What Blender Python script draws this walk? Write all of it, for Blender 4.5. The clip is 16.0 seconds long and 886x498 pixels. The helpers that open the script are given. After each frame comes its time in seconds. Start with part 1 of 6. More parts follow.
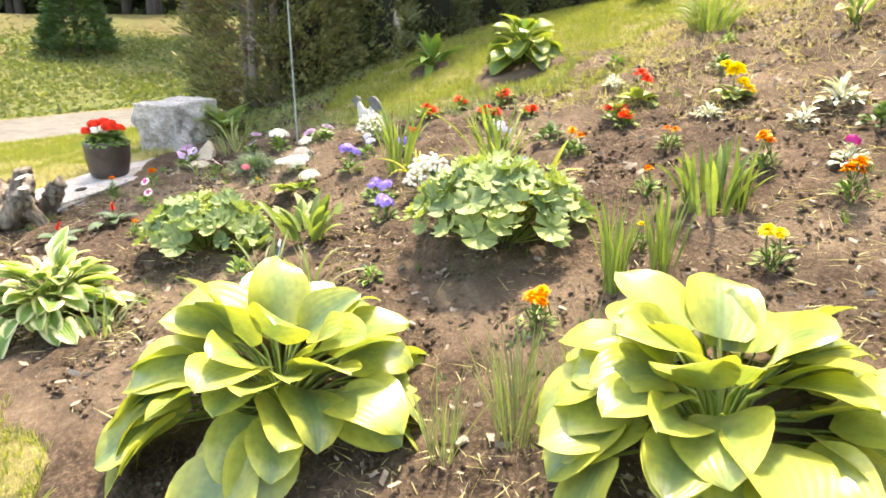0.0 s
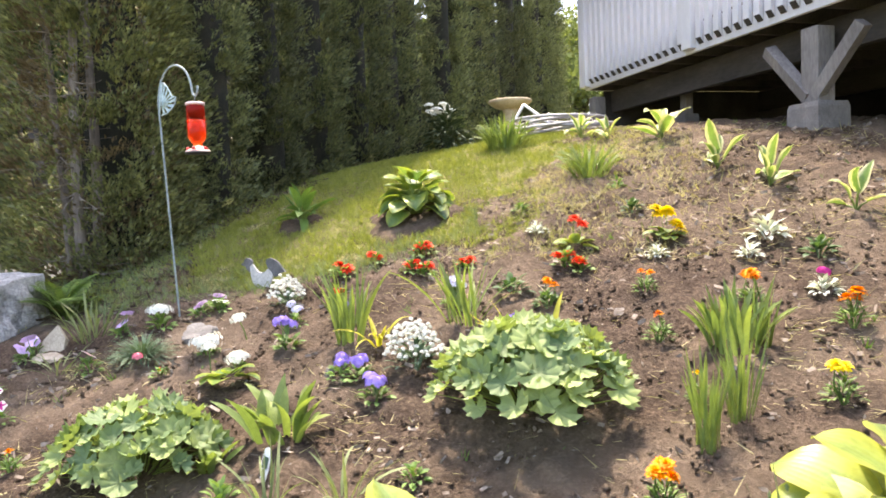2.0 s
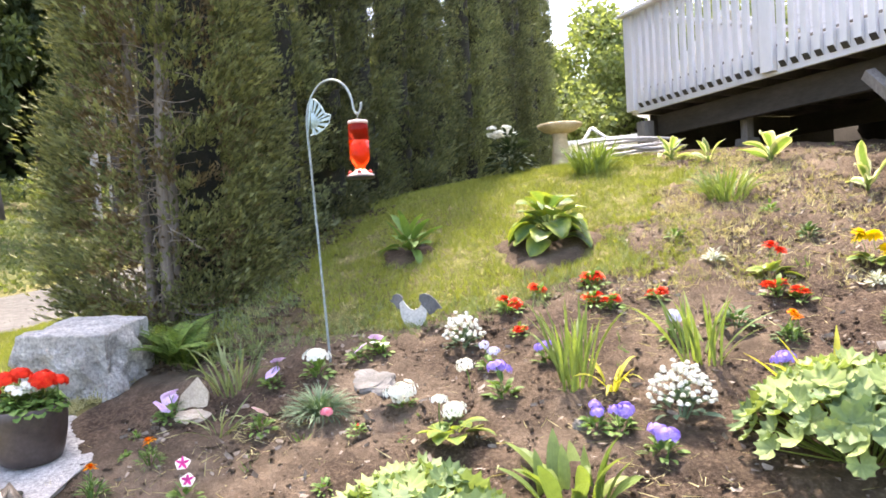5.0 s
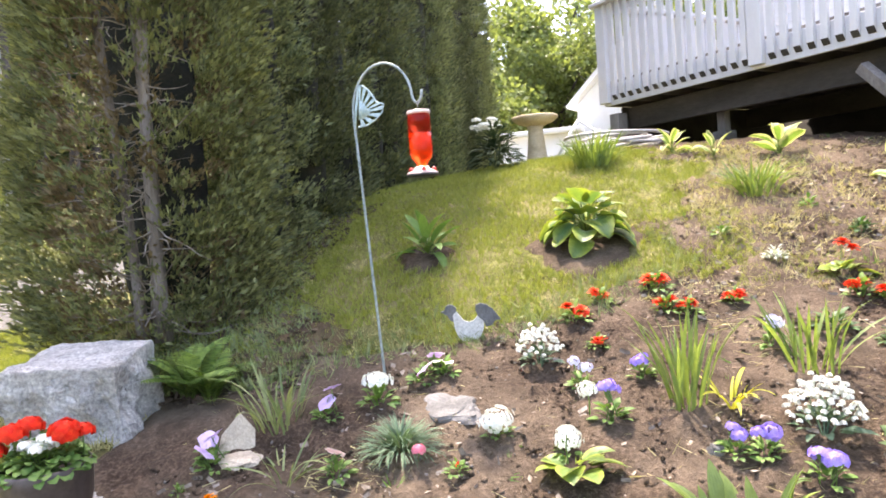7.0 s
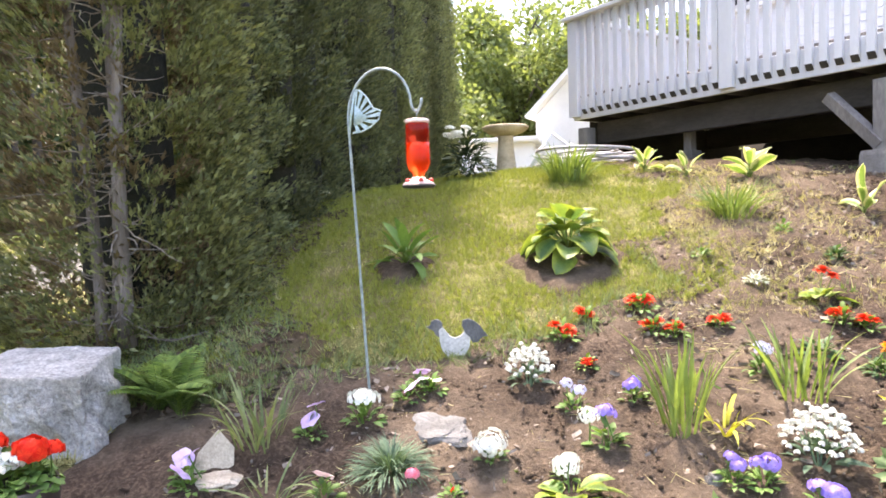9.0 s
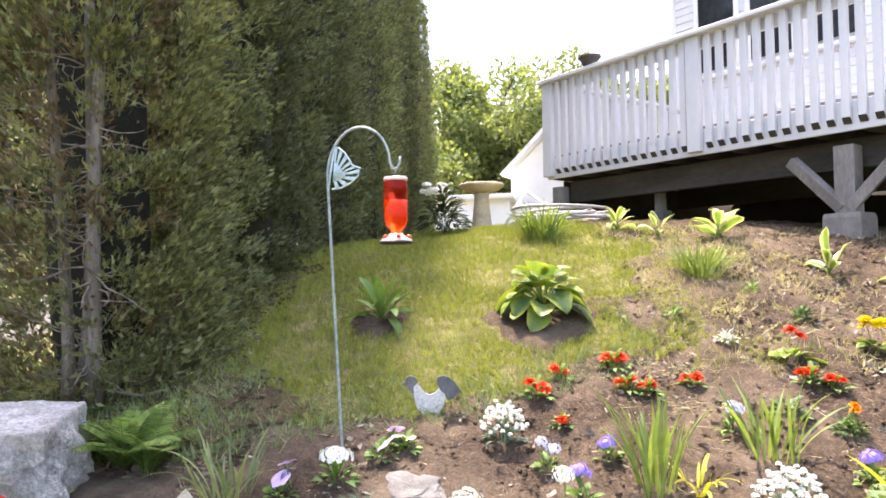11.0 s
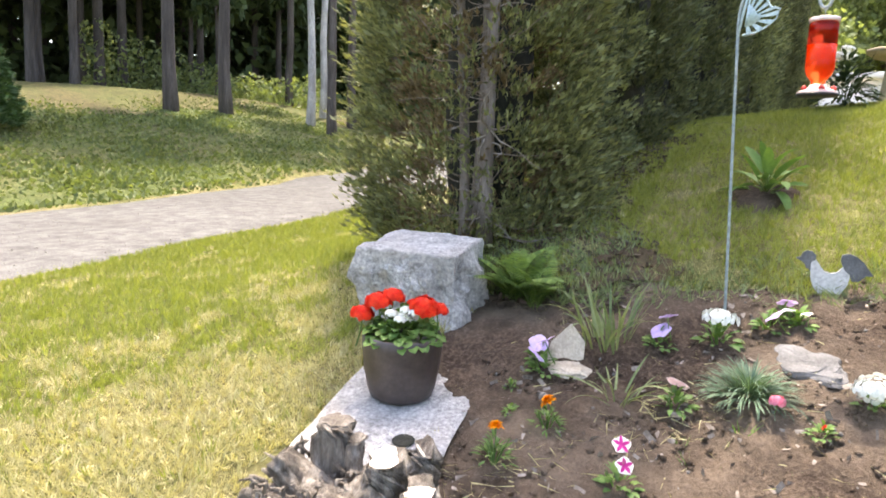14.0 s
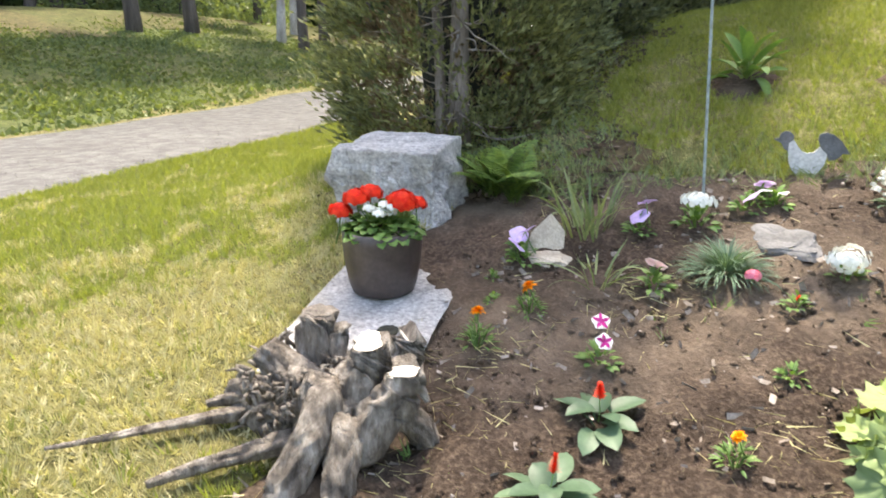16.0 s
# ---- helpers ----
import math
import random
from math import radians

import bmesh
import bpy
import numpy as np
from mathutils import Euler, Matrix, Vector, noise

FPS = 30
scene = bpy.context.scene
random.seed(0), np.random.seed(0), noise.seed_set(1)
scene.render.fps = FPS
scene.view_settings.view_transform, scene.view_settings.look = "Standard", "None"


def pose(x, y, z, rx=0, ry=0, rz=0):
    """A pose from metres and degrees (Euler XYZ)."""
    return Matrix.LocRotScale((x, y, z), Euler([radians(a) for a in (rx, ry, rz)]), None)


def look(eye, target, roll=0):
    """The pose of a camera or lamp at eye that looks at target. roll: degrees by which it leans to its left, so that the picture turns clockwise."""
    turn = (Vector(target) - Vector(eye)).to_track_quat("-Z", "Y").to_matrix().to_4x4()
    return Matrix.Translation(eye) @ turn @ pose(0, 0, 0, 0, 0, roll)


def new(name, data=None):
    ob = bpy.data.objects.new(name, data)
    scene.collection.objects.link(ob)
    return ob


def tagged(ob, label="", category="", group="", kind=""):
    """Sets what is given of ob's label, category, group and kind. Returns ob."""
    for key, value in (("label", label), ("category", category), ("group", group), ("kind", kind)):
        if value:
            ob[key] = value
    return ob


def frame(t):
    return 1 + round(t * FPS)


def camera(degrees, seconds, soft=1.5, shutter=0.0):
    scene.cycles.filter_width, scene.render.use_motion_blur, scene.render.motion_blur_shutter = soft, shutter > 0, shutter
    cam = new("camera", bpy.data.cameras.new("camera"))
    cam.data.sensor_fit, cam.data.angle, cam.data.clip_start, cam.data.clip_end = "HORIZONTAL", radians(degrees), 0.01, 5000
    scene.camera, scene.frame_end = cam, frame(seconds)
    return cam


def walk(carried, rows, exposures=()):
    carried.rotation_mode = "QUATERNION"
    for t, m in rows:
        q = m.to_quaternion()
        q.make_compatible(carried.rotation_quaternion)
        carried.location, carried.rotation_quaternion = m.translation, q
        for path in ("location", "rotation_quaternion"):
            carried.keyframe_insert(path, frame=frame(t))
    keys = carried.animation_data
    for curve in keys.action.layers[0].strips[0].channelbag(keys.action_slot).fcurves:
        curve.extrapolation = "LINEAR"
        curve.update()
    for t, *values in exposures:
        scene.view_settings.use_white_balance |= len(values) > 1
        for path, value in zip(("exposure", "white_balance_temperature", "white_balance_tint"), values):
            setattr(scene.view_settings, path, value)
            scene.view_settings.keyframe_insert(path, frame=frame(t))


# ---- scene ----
cam = camera(66.0, 16.0, soft=1.7, shutter=0.22)
PATH = [
    (0, (-0.066, 0.13, 1.429), (-1.409, 1.523, 0.923), 0.3),
    (0.5, (-0.366, 0.091, 1.456), (-1.543, 1.626, 0.948), -1.7),
    (1, (-0.601, 0.013, 1.523), (-1.61, 1.707, 1.194), -1.5),
    (1.5, (-0.884, -0.133, 1.554), (-1.695, 1.678, 1.301), -4.0),
    (2, (-1.185, -0.211, 1.539), (-1.962, 1.628, 1.41), -2.5),
    (2.5, (-1.437, -0.278, 1.569), (-2.149, 1.586, 1.436), -2.3),
    (3, (-1.691, -0.369, 1.583), (-2.272, 1.543, 1.512), -3.1),
    (3.5, (-1.953, -0.401, 1.581), (-2.544, 1.51, 1.543), -2.2),
    (4, (-2.187, -0.35, 1.605), (-2.766, 1.565, 1.578), -2.3),
    (4.5, (-2.391, -0.332, 1.616), (-3.04, 1.559, 1.551), -1.2),
    (4.7, (-2.471, -0.334, 1.611), (-3.116, 1.558, 1.55), -2.4),
    (6.8, (-3.384, -0.138, 1.691), (-3.783, 1.819, 1.597), -3.0),
    (7, (-3.461, -0.124, 1.713), (-3.809, 1.843, 1.616), -4.2),
    (7.5, (-3.628, -0.096, 1.741), (-3.857, 1.89, 1.679), -3.9),
    (8, (-3.708, -0.077, 1.75), (-3.959, 1.906, 1.699), -3.2),
    (8.5, (-3.709, -0.075, 1.766), (-3.993, 1.905, 1.747), -3.0),
    (9, (-3.682, -0.056, 1.772), (-3.877, 1.932, 1.675), -1.7),
    (9.5, (-3.675, -0.063, 1.769), (-3.869, 1.927, 1.751), -2.0),
    (10, (-3.68, -0.063, 1.78), (-3.785, 1.933, 1.849), -1.1),
    (10.2, (-3.687, -0.063, 1.771), (-3.8, 1.933, 1.838), -1.0),
    (12.3, (-3.686, -0.127, 1.798), (-3.81, 1.868, 1.846), -0.8),
    (12.5, (-3.704, -0.126, 1.756), (-3.936, 1.86, 1.787), -0.3),
    (13, (-3.835, -0.121, 1.686), (-4.502, 1.764, 1.629), 0.1),
    (13.5, (-3.886, -0.12, 1.661), (-4.774, 1.669, 1.55), 1.3),
    (14, (-3.903, -0.141, 1.625), (-4.923, 1.557, 1.348), 2.1),
    (14.5, (-3.9, -0.149, 1.613), (-4.939, 1.53, 1.292), 1.4),
    (15, (-3.902, -0.131, 1.612), (-4.939, 1.547, 1.282), 2.2),
    (15.5, (-3.903, -0.119, 1.591), (-4.957, 1.525, 1.162), 0.6),
    (16, (-3.882, -0.129, 1.517), (-4.835, 1.555, 1.011), -0.1),
]
EXPOSURES = [(0, 2.74, 8300, 12), (0.5, 2.58, 8300, 15), (1, 2.44, 8200, 19), (2, 2.47, 7300, 18), (4.5, 2.66, 7200, 19), (9, 2.68, 7150, 20), (12.5, 2.62, 7300, 22), (14, 2.54, 7200, 16), (16, 2.34, 7150, 12)]
walk(cam, [(t, look(eye, target, roll)) for t, eye, target, roll in PATH], EXPOSURES)

# ---- light ----
SUN_TO = Vector((-0.42, 0.72, 2.05)).normalized()
world = bpy.data.worlds.new("world")
scene.world = world
world.use_nodes = True
wn = world.node_tree
sky = wn.nodes.new("ShaderNodeTexSky")
sky.sky_type = "NISHITA"
sky.sun_disc = False
sky.sun_elevation = math.asin(SUN_TO.z)
sky.sun_rotation = math.atan2(SUN_TO.x, SUN_TO.y)
sky.air_density, sky.dust_density, sky.ozone_density = 1.0, 3.0, 1.0
wn.links.new(sky.outputs[0], wn.nodes["Background"].inputs[0])
wn.nodes["Background"].inputs[1].default_value = 0.15
sun_data = bpy.data.lights.new("sun", "SUN")
sun_data.energy, sun_data.angle, sun_data.color = 2.1, radians(3.0), (1.0, 0.95, 0.86)
sun = new("sun", sun_data)
sun.matrix_world = look((0, 0, 30), Vector((0, 0, 30)) - SUN_TO)


# ---- materials ----
def ramp_node(nt, src, stops):
    r = nt.nodes.new("ShaderNodeValToRGB")
    while len(r.color_ramp.elements) < len(stops):
        r.color_ramp.elements.new(0.5)
    for e, (p, c) in zip(r.color_ramp.elements, stops):
        e.position, e.color = p, (*c, 1)
    nt.links.new(src, r.inputs[0])
    return r.outputs[0]


def noise_node(nt, scale, detail=6, rough=0.6, coords="Object", stretch=None, distort=0.0):
    tc = nt.nodes.new("ShaderNodeTexCoord")
    out = tc.outputs[coords]
    if stretch:
        mp = nt.nodes.new("ShaderNodeMapping")
        mp.inputs["Scale"].default_value = stretch
        nt.links.new(out, mp.inputs[0])
        out = mp.outputs[0]
    n = nt.nodes.new("ShaderNodeTexNoise")
    n.inputs["Scale"].default_value, n.inputs["Detail"].default_value, n.inputs["Roughness"].default_value = scale, detail, rough
    n.inputs["Distortion"].default_value = distort
    nt.links.new(out, n.inputs["Vector"])
    return n.outputs["Fac"]


def mix_node(nt, fac, a, b, mode="MIX"):
    m = nt.nodes.new("ShaderNodeMix")
    m.data_type, m.blend_type = "RGBA", mode
    for sock, val in ((m.inputs[0], fac), (m.inputs[6], a), (m.inputs[7], b)):
        if isinstance(val, (int, float)):
            sock.default_value = val
        elif isinstance(val, tuple):
            sock.default_value = (*val, 1)
        else:
            nt.links.new(val, sock)
    return m.outputs[2]


def base_mat(name):
    m = bpy.data.materials.new(name)
    m.use_nodes = True
    return m, m.node_tree, m.node_tree.nodes["Principled BSDF"]


def bump_to(nt, bsdf, fac, strength, dist):
    b = nt.nodes.new("ShaderNodeBump")
    b.inputs["Strength"].default_value, b.inputs["Distance"].default_value = strength, dist
    nt.links.new(fac, b.inputs["Height"])
    nt.links.new(b.outputs[0], bsdf.inputs["Normal"])


def rough_mat(name, dark, mid, light, scale=6, fine=60, rough=0.85, bump=0.3, dist=0.01, metal=0.0, stretch=None, coords="Object", contrast=0.3):
    """A matt surface with coarse and fine variation and a fine relief."""
    m, nt, b = base_mat(name)
    n1 = noise_node(nt, scale, 5, 0.6, coords, stretch)
    n2 = noise_node(nt, fine, 5, 0.7, coords, stretch)
    c1 = ramp_node(nt, n1, ((0.3, dark), (0.5, mid), (0.72, light)))
    c2 = ramp_node(nt, n2, ((0.3, (1 - contrast,) * 3), (0.7, (1 + 0.8 * contrast,) * 3)))
    nt.links.new(mix_node(nt, 1.0, c1, c2, "MULTIPLY"), b.inputs["Base Color"])
    b.inputs["Roughness"].default_value, b.inputs["Metallic"].default_value = rough, metal
    bump_to(nt, b, n2, bump, dist)
    return m


def leaf_mat(name, dark, light, edge=None, vein=0.0, rough=0.45, through_part=0.35, veins=14, spec=0.35, tint=(1.25, 1.25, 0.6), edge_from=0.36, edge_to=0.52, tone=None):
    """A leaf: colour varies from piece to piece and along the blade, and light shines through it."""
    m, nt, b = base_mat(name)
    info, geo = nt.nodes.new("ShaderNodeObjectInfo"), nt.nodes.new("ShaderNodeNewGeometry")
    add = nt.nodes.new("ShaderNodeMath")
    add.operation = "ADD"
    nt.links.new(info.outputs["Random"], add.inputs[0])
    nt.links.new(geo.outputs["Random Per Island"], add.inputs[1])
    frac = nt.nodes.new("ShaderNodeMath")
    frac.operation = "FRACT"
    nt.links.new(add.outputs[0], frac.inputs[0])
    col = mix_node(nt, frac.outputs[0], dark, light)
    uv = nt.nodes.new("ShaderNodeUVMap")
    sep = nt.nodes.new("ShaderNodeSeparateXYZ")
    nt.links.new(uv.outputs[0], sep.inputs[0])
    if edge:
        # across the leaf: distance from the midrib
        d = nt.nodes.new("ShaderNodeMath")
        d.operation = "SUBTRACT"
        nt.links.new(sep.outputs[0], d.inputs[0])
        d.inputs[1].default_value = 0.5
        a = nt.nodes.new("ShaderNodeMath")
        a.operation = "ABSOLUTE"
        nt.links.new(d.outputs[0], a.inputs[0])
        wob = noise_node(nt, 9, 3, 0.6, "UV")
        s = nt.nodes.new("ShaderNodeMath")
        s.operation = "MULTIPLY_ADD"
        nt.links.new(wob, s.inputs[0])
        s.inputs[1].default_value = 0.3
        nt.links.new(a.outputs[0], s.inputs[2])
        k = ramp_node(nt, s.outputs[0], ((edge_from, (0, 0, 0)), (edge_to, (1, 1, 1))))
        col = mix_node(nt, k, col, edge)
    if tone:
        # whole plants differ a little in depth of colour
        col = mix_node(nt, 1.0, col, ramp_node(nt, info.outputs["Random"], ((0.0, (tone[0],) * 3), (1.0, (tone[1],) * 3))), "MULTIPLY")
    fine = noise_node(nt, 35, 4, 0.6, "Object")
    shade = ramp_node(nt, fine, ((0.3, (0.78, 0.8, 0.75)), (0.7, (1.15, 1.15, 1.1))))
    col = mix_node(nt, 1.0, col, shade, "MULTIPLY")
    nt.links.new(col, b.inputs["Base Color"])
    b.inputs["Roughness"].default_value = rough
    b.inputs["Specular IOR Level"].default_value = spec
    if vein:
        w = nt.nodes.new("ShaderNodeMath")
        w.operation = "MULTIPLY"
        w.inputs[1].default_value = veins * 2 * math.pi
        nt.links.new(sep.outputs[0], w.inputs[0])
        sn = nt.nodes.new("ShaderNodeMath")
        sn.operation = "SINE"
        nt.links.new(w.outputs[0], sn.inputs[0])
        bump_to(nt, b, sn.outputs[0], vein, 0.004)
    tr = nt.nodes.new("ShaderNodeBsdfTranslucent")
    nt.links.new(mix_node(nt, 1.0, col, tint, "MULTIPLY"), tr.inputs[0])
    mx = nt.nodes.new("ShaderNodeMixShader")
    mx.inputs[0].default_value = through_part
    nt.links.new(b.outputs[0], mx.inputs[1])
    nt.links.new(tr.outputs[0], mx.inputs[2])
    nt.links.new(mx.outputs[0], nt.nodes["Material Output"].inputs[0])
    return m


def ground_mat(name, stops, patch, patch_scale=0.9, fine_scale=40, bump=0.6, dist=0.02):
    m, nt, b = base_mat(name)
    n1 = noise_node(nt, fine_scale, 8, 0.7)
    n2 = noise_node(nt, patch_scale, 5, 0.6)
    n3 = noise_node(nt, 6.0, 4, 0.6)
    c = ramp_node(nt, n1, stops)
    k = ramp_node(nt, n2, ((0.42, (0, 0, 0)), (0.62, (1, 1, 1))))
    k2 = ramp_node(nt, n3, ((0.35, (0.7, 0.7, 0.7)), (0.65, (1.2, 1.2, 1.2))))
    c = mix_node(nt, k, c, mix_node(nt, 0.6, c, patch))
    nt.links.new(mix_node(nt, 1.0, c, k2, "MULTIPLY"), b.inputs["Base Color"])
    b.inputs["Roughness"].default_value = 0.95
    b.inputs["Specular IOR Level"].default_value = 0.15
    bump_to(nt, b, n1, bump, dist)
    return m


M_LAWN = ground_mat("lawn_ground", ((0.3, (0.045, 0.048, 0.015)), (0.5, (0.13, 0.13, 0.04)), (0.72, (0.27, 0.25, 0.105))), (0.26, 0.215, 0.11), 0.8, 55, 0.9, 0.03)
M_VERGE = ground_mat("verge_ground", ((0.3, (0.028, 0.038, 0.012)), (0.5, (0.075, 0.095, 0.028)), (0.72, (0.15, 0.165, 0.06))), (0.13, 0.115, 0.05), 0.5, 20, 0.8, 0.03)
M_SOIL = ground_mat("bed_soil", ((0.28, (0.022, 0.015, 0.010)), (0.5, (0.070, 0.049, 0.034)), (0.74, (0.195, 0.147, 0.107))), (0.205, 0.157, 0.111), 1.3, 55, 0.9, 0.03)
M_ROAD = ground_mat("gravel_road", ((0.3, (0.065, 0.064, 0.060)), (0.5, (0.115, 0.113, 0.106)), (0.72, (0.20, 0.195, 0.182))), (0.09, 0.088, 0.08), 0.7, 75, 0.3, 0.008)
M_LITTER = ground_mat("leaf_litter", ((0.3, (0.03, 0.022, 0.013)), (0.5, (0.09, 0.06, 0.035)), (0.72, (0.2, 0.14, 0.08))), (0.12, 0.1, 0.05), 2.0, 60, 0.9, 0.03)
M_GRANITE = rough_mat("granite", (0.36, 0.345, 0.32), (0.52, 0.505, 0.475), (0.68, 0.665, 0.63), 11, 60, 0.9, 1.0, 0.03, contrast=0.5)
M_TANSTONE = rough_mat("tan_stone", (0.32, 0.27, 0.20), (0.44, 0.38, 0.29), (0.54, 0.48, 0.38), 9, 90, 0.9, 0.4, 0.006)
M_PALESTONE = rough_mat("pale_stone", (0.10, 0.095, 0.086), (0.15, 0.143, 0.132), (0.21, 0.202, 0.188), 9, 90, 0.9, 0.5, 0.008)
M_WOODFLOOR = ground_mat("wood_floor", ((0.3, (0.04, 0.036, 0.016)), (0.5, (0.10, 0.086, 0.038)), (0.72, (0.19, 0.165, 0.075))), (0.08, 0.105, 0.03), 0.35, 18, 0.6, 0.03)
M_STONE = rough_mat("fieldstone", (0.10, 0.091, 0.08), (0.155, 0.143, 0.127), (0.22, 0.205, 0.182), 10, 90, 0.9, 0.4, 0.008)
M_POT = rough_mat("pot_brown", (0.035, 0.024, 0.020), (0.055, 0.040, 0.034), (0.08, 0.062, 0.055), 8, 40, 0.45, 0.1, 0.003)
M_BLACKPOT = rough_mat("black_plastic", (0.008, 0.008, 0.008), (0.014, 0.014, 0.013), (0.03, 0.028, 0.025), 10, 60, 0.5, 0.1, 0.002)
M_DRIFT = rough_mat("weathered_wood", (0.05, 0.038, 0.028), (0.22, 0.185, 0.145), (0.50, 0.45, 0.38), 24, 120, 0.9, 1.0, 0.02, 0, (1, 1, 0.25))
M_CUT = rough_mat("cut_wood", (0.44, 0.37, 0.28), (0.60, 0.54, 0.44), (0.70, 0.66, 0.57), 18, 90, 0.85, 0.3, 0.004)
M_BARK = rough_mat("cedar_bark", (0.10, 0.08, 0.06), (0.20, 0.165, 0.135), (0.33, 0.29, 0.25), 10, 90, 0.95, 0.9, 0.012, 0, (1, 1, 0.12))
M_PALEBARK = rough_mat("pale_bark", (0.22, 0.20, 0.18), (0.42, 0.40, 0.37), (0.62, 0.60, 0.56), 3, 30, 0.9, 0.6, 0.012, 0, (1, 1, 0.5))
M_PINEBARK = rough_mat("pine_bark", (0.035, 0.028, 0.024), (0.075, 0.062, 0.052), (0.14, 0.12, 0.105), 4, 30, 0.95, 0.8, 0.02, 0, (1, 1, 0.2))
M_TWIG = rough_mat("dry_twig", (0.12, 0.095, 0.07), (0.24, 0.2, 0.16), (0.38, 0.33, 0.28), 20, 100, 0.9, 0.3, 0.003)
M_DEAD = rough_mat("dead_needles", (0.04, 0.03, 0.02), (0.085, 0.06, 0.038), (0.15, 0.11, 0.07), 20, 100, 0.95, 0.3, 0.003)
M_DECK = rough_mat("deck_paint", (0.53, 0.54, 0.57), (0.60, 0.61, 0.64), (0.66, 0.67, 0.69), 2.2, 30, 0.6, 0.08, 0.002, 0, (1, 1, 0.3), contrast=0.05)
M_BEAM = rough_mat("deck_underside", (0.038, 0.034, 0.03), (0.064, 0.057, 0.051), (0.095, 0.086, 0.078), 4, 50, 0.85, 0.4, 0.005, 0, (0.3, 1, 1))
M_DECKPOST = rough_mat("post_wood", (0.14, 0.132, 0.124), (0.20, 0.188, 0.18), (0.26, 0.247, 0.235), 4, 50, 0.85, 0.4, 0.005, 0, (1, 1, 0.2))
M_CONCRETE = rough_mat("concrete", (0.13, 0.126, 0.119), (0.18, 0.172, 0.164), (0.24, 0.232, 0.216), 6, 70, 0.9, 0.4, 0.006)
# Near-black with deep shade put into the colour, for recesses and undersides.
M_DEEPSHADE = rough_mat("deep_shade", (0.03, 0.027, 0.025), (0.05, 0.045, 0.04), (0.075, 0.07, 0.062), 3, 40, 0.9, 0.3, 0.006)
M_SIDING = rough_mat("siding_paint", (0.66, 0.67, 0.70), (0.73, 0.74, 0.77), (0.78, 0.79, 0.81), 1.2, 25, 0.55, 0.05, 0.002, contrast=0.04)
M_WHITE = rough_mat("white_paint", (0.74, 0.74, 0.73), (0.80, 0.80, 0.79), (0.84, 0.84, 0.83), 1.5, 25, 0.5, 0.05, 0.002, contrast=0.04)
M_ROOF = rough_mat("roof_shingle", (0.16, 0.15, 0.15), (0.24, 0.23, 0.23), (0.33, 0.32, 0.31), 3, 30, 0.9, 0.4, 0.01)
M_BATH = rough_mat("cast_stone_buff", (0.42, 0.33, 0.20), (0.56, 0.46, 0.30), (0.66, 0.57, 0.40), 6, 80, 0.85, 0.3, 0.004)
M_HOOK = rough_mat("hook_iron", (0.16, 0.20, 0.20), (0.27, 0.32, 0.32), (0.38, 0.43, 0.42), 12, 80, 0.6, 0.15, 0.002, 0.3)
M_BUTTER = rough_mat("butterfly_paint", (0.28, 0.39, 0.40), (0.36, 0.47, 0.48), (0.45, 0.55, 0.55), 12, 80, 0.55, 0.1, 0.002)
M_HEN = rough_mat("hen_grey", (0.36, 0.36, 0.35), (0.48, 0.48, 0.46), (0.58, 0.58, 0.56), 10, 80, 0.7, 0.2, 0.002)
M_HENDARK = rough_mat("hen_dark", (0.05, 0.055, 0.06), (0.09, 0.095, 0.10), (0.15, 0.15, 0.16), 10, 80, 0.6, 0.2, 0.002)
M_HOSE = rough_mat("hose_pale", (0.28, 0.275, 0.28), (0.38, 0.37, 0.38), (0.48, 0.47, 0.48), 10, 50, 0.5, 0.1, 0.002)
M_REDPLASTIC = rough_mat("red_plastic", (0.50, 0.03, 0.02), (0.60, 0.045, 0.03), (0.68, 0.07, 0.05), 10, 50, 0.3, 0.05, 0.001)
M_FEEDPINK = rough_mat("pale_pink_plastic", (0.60, 0.42, 0.38), (0.70, 0.52, 0.48), (0.78, 0.64, 0.60), 10, 50, 0.35, 0.05, 0.001)


def glass_mat(name, colour, rough=0.02, ior=1.33):
    m, nt, b = base_mat(name)
    b.inputs["Base Color"].default_value = (*colour, 1)
    b.inputs["Transmission Weight"].default_value = 1.0
    b.inputs["Roughness"].default_value, b.inputs["IOR"].default_value = rough, ior
    return m


M_NECTAR = glass_mat("red_nectar", (1.0, 0.20, 0.04), 0.08)
nt = M_NECTAR.node_tree
glow_through, both = nt.nodes.new("ShaderNodeBsdfTranslucent"), nt.nodes.new("ShaderNodeMixShader")
glow_through.inputs[0].default_value = (0.58, 0.055, 0.009, 1)
both.inputs[0].default_value = 0.4
nt.links.new(nt.nodes["Principled BSDF"].outputs[0], both.inputs[1])
nt.links.new(glow_through.outputs[0], both.inputs[2])
nt.links.new(both.outputs[0], nt.nodes["Material Output"].inputs[0])
M_REDGLASS = M_NECTAR.copy()
M_REDGLASS.name = "red_glass"
M_REDGLASS.node_tree.nodes["Principled BSDF"].inputs["Base Color"].default_value = (0.72, 0.06, 0.02, 1)
M_REDGLASS.node_tree.nodes["Translucent BSDF"].inputs[0].default_value = (0.30, 0.025, 0.012, 1)
M_PANE = rough_mat("window_glass", (0.02, 0.024, 0.028), (0.03, 0.034, 0.038), (0.045, 0.05, 0.055), 1.5, 6, 0.06, 0.02, 0.002)

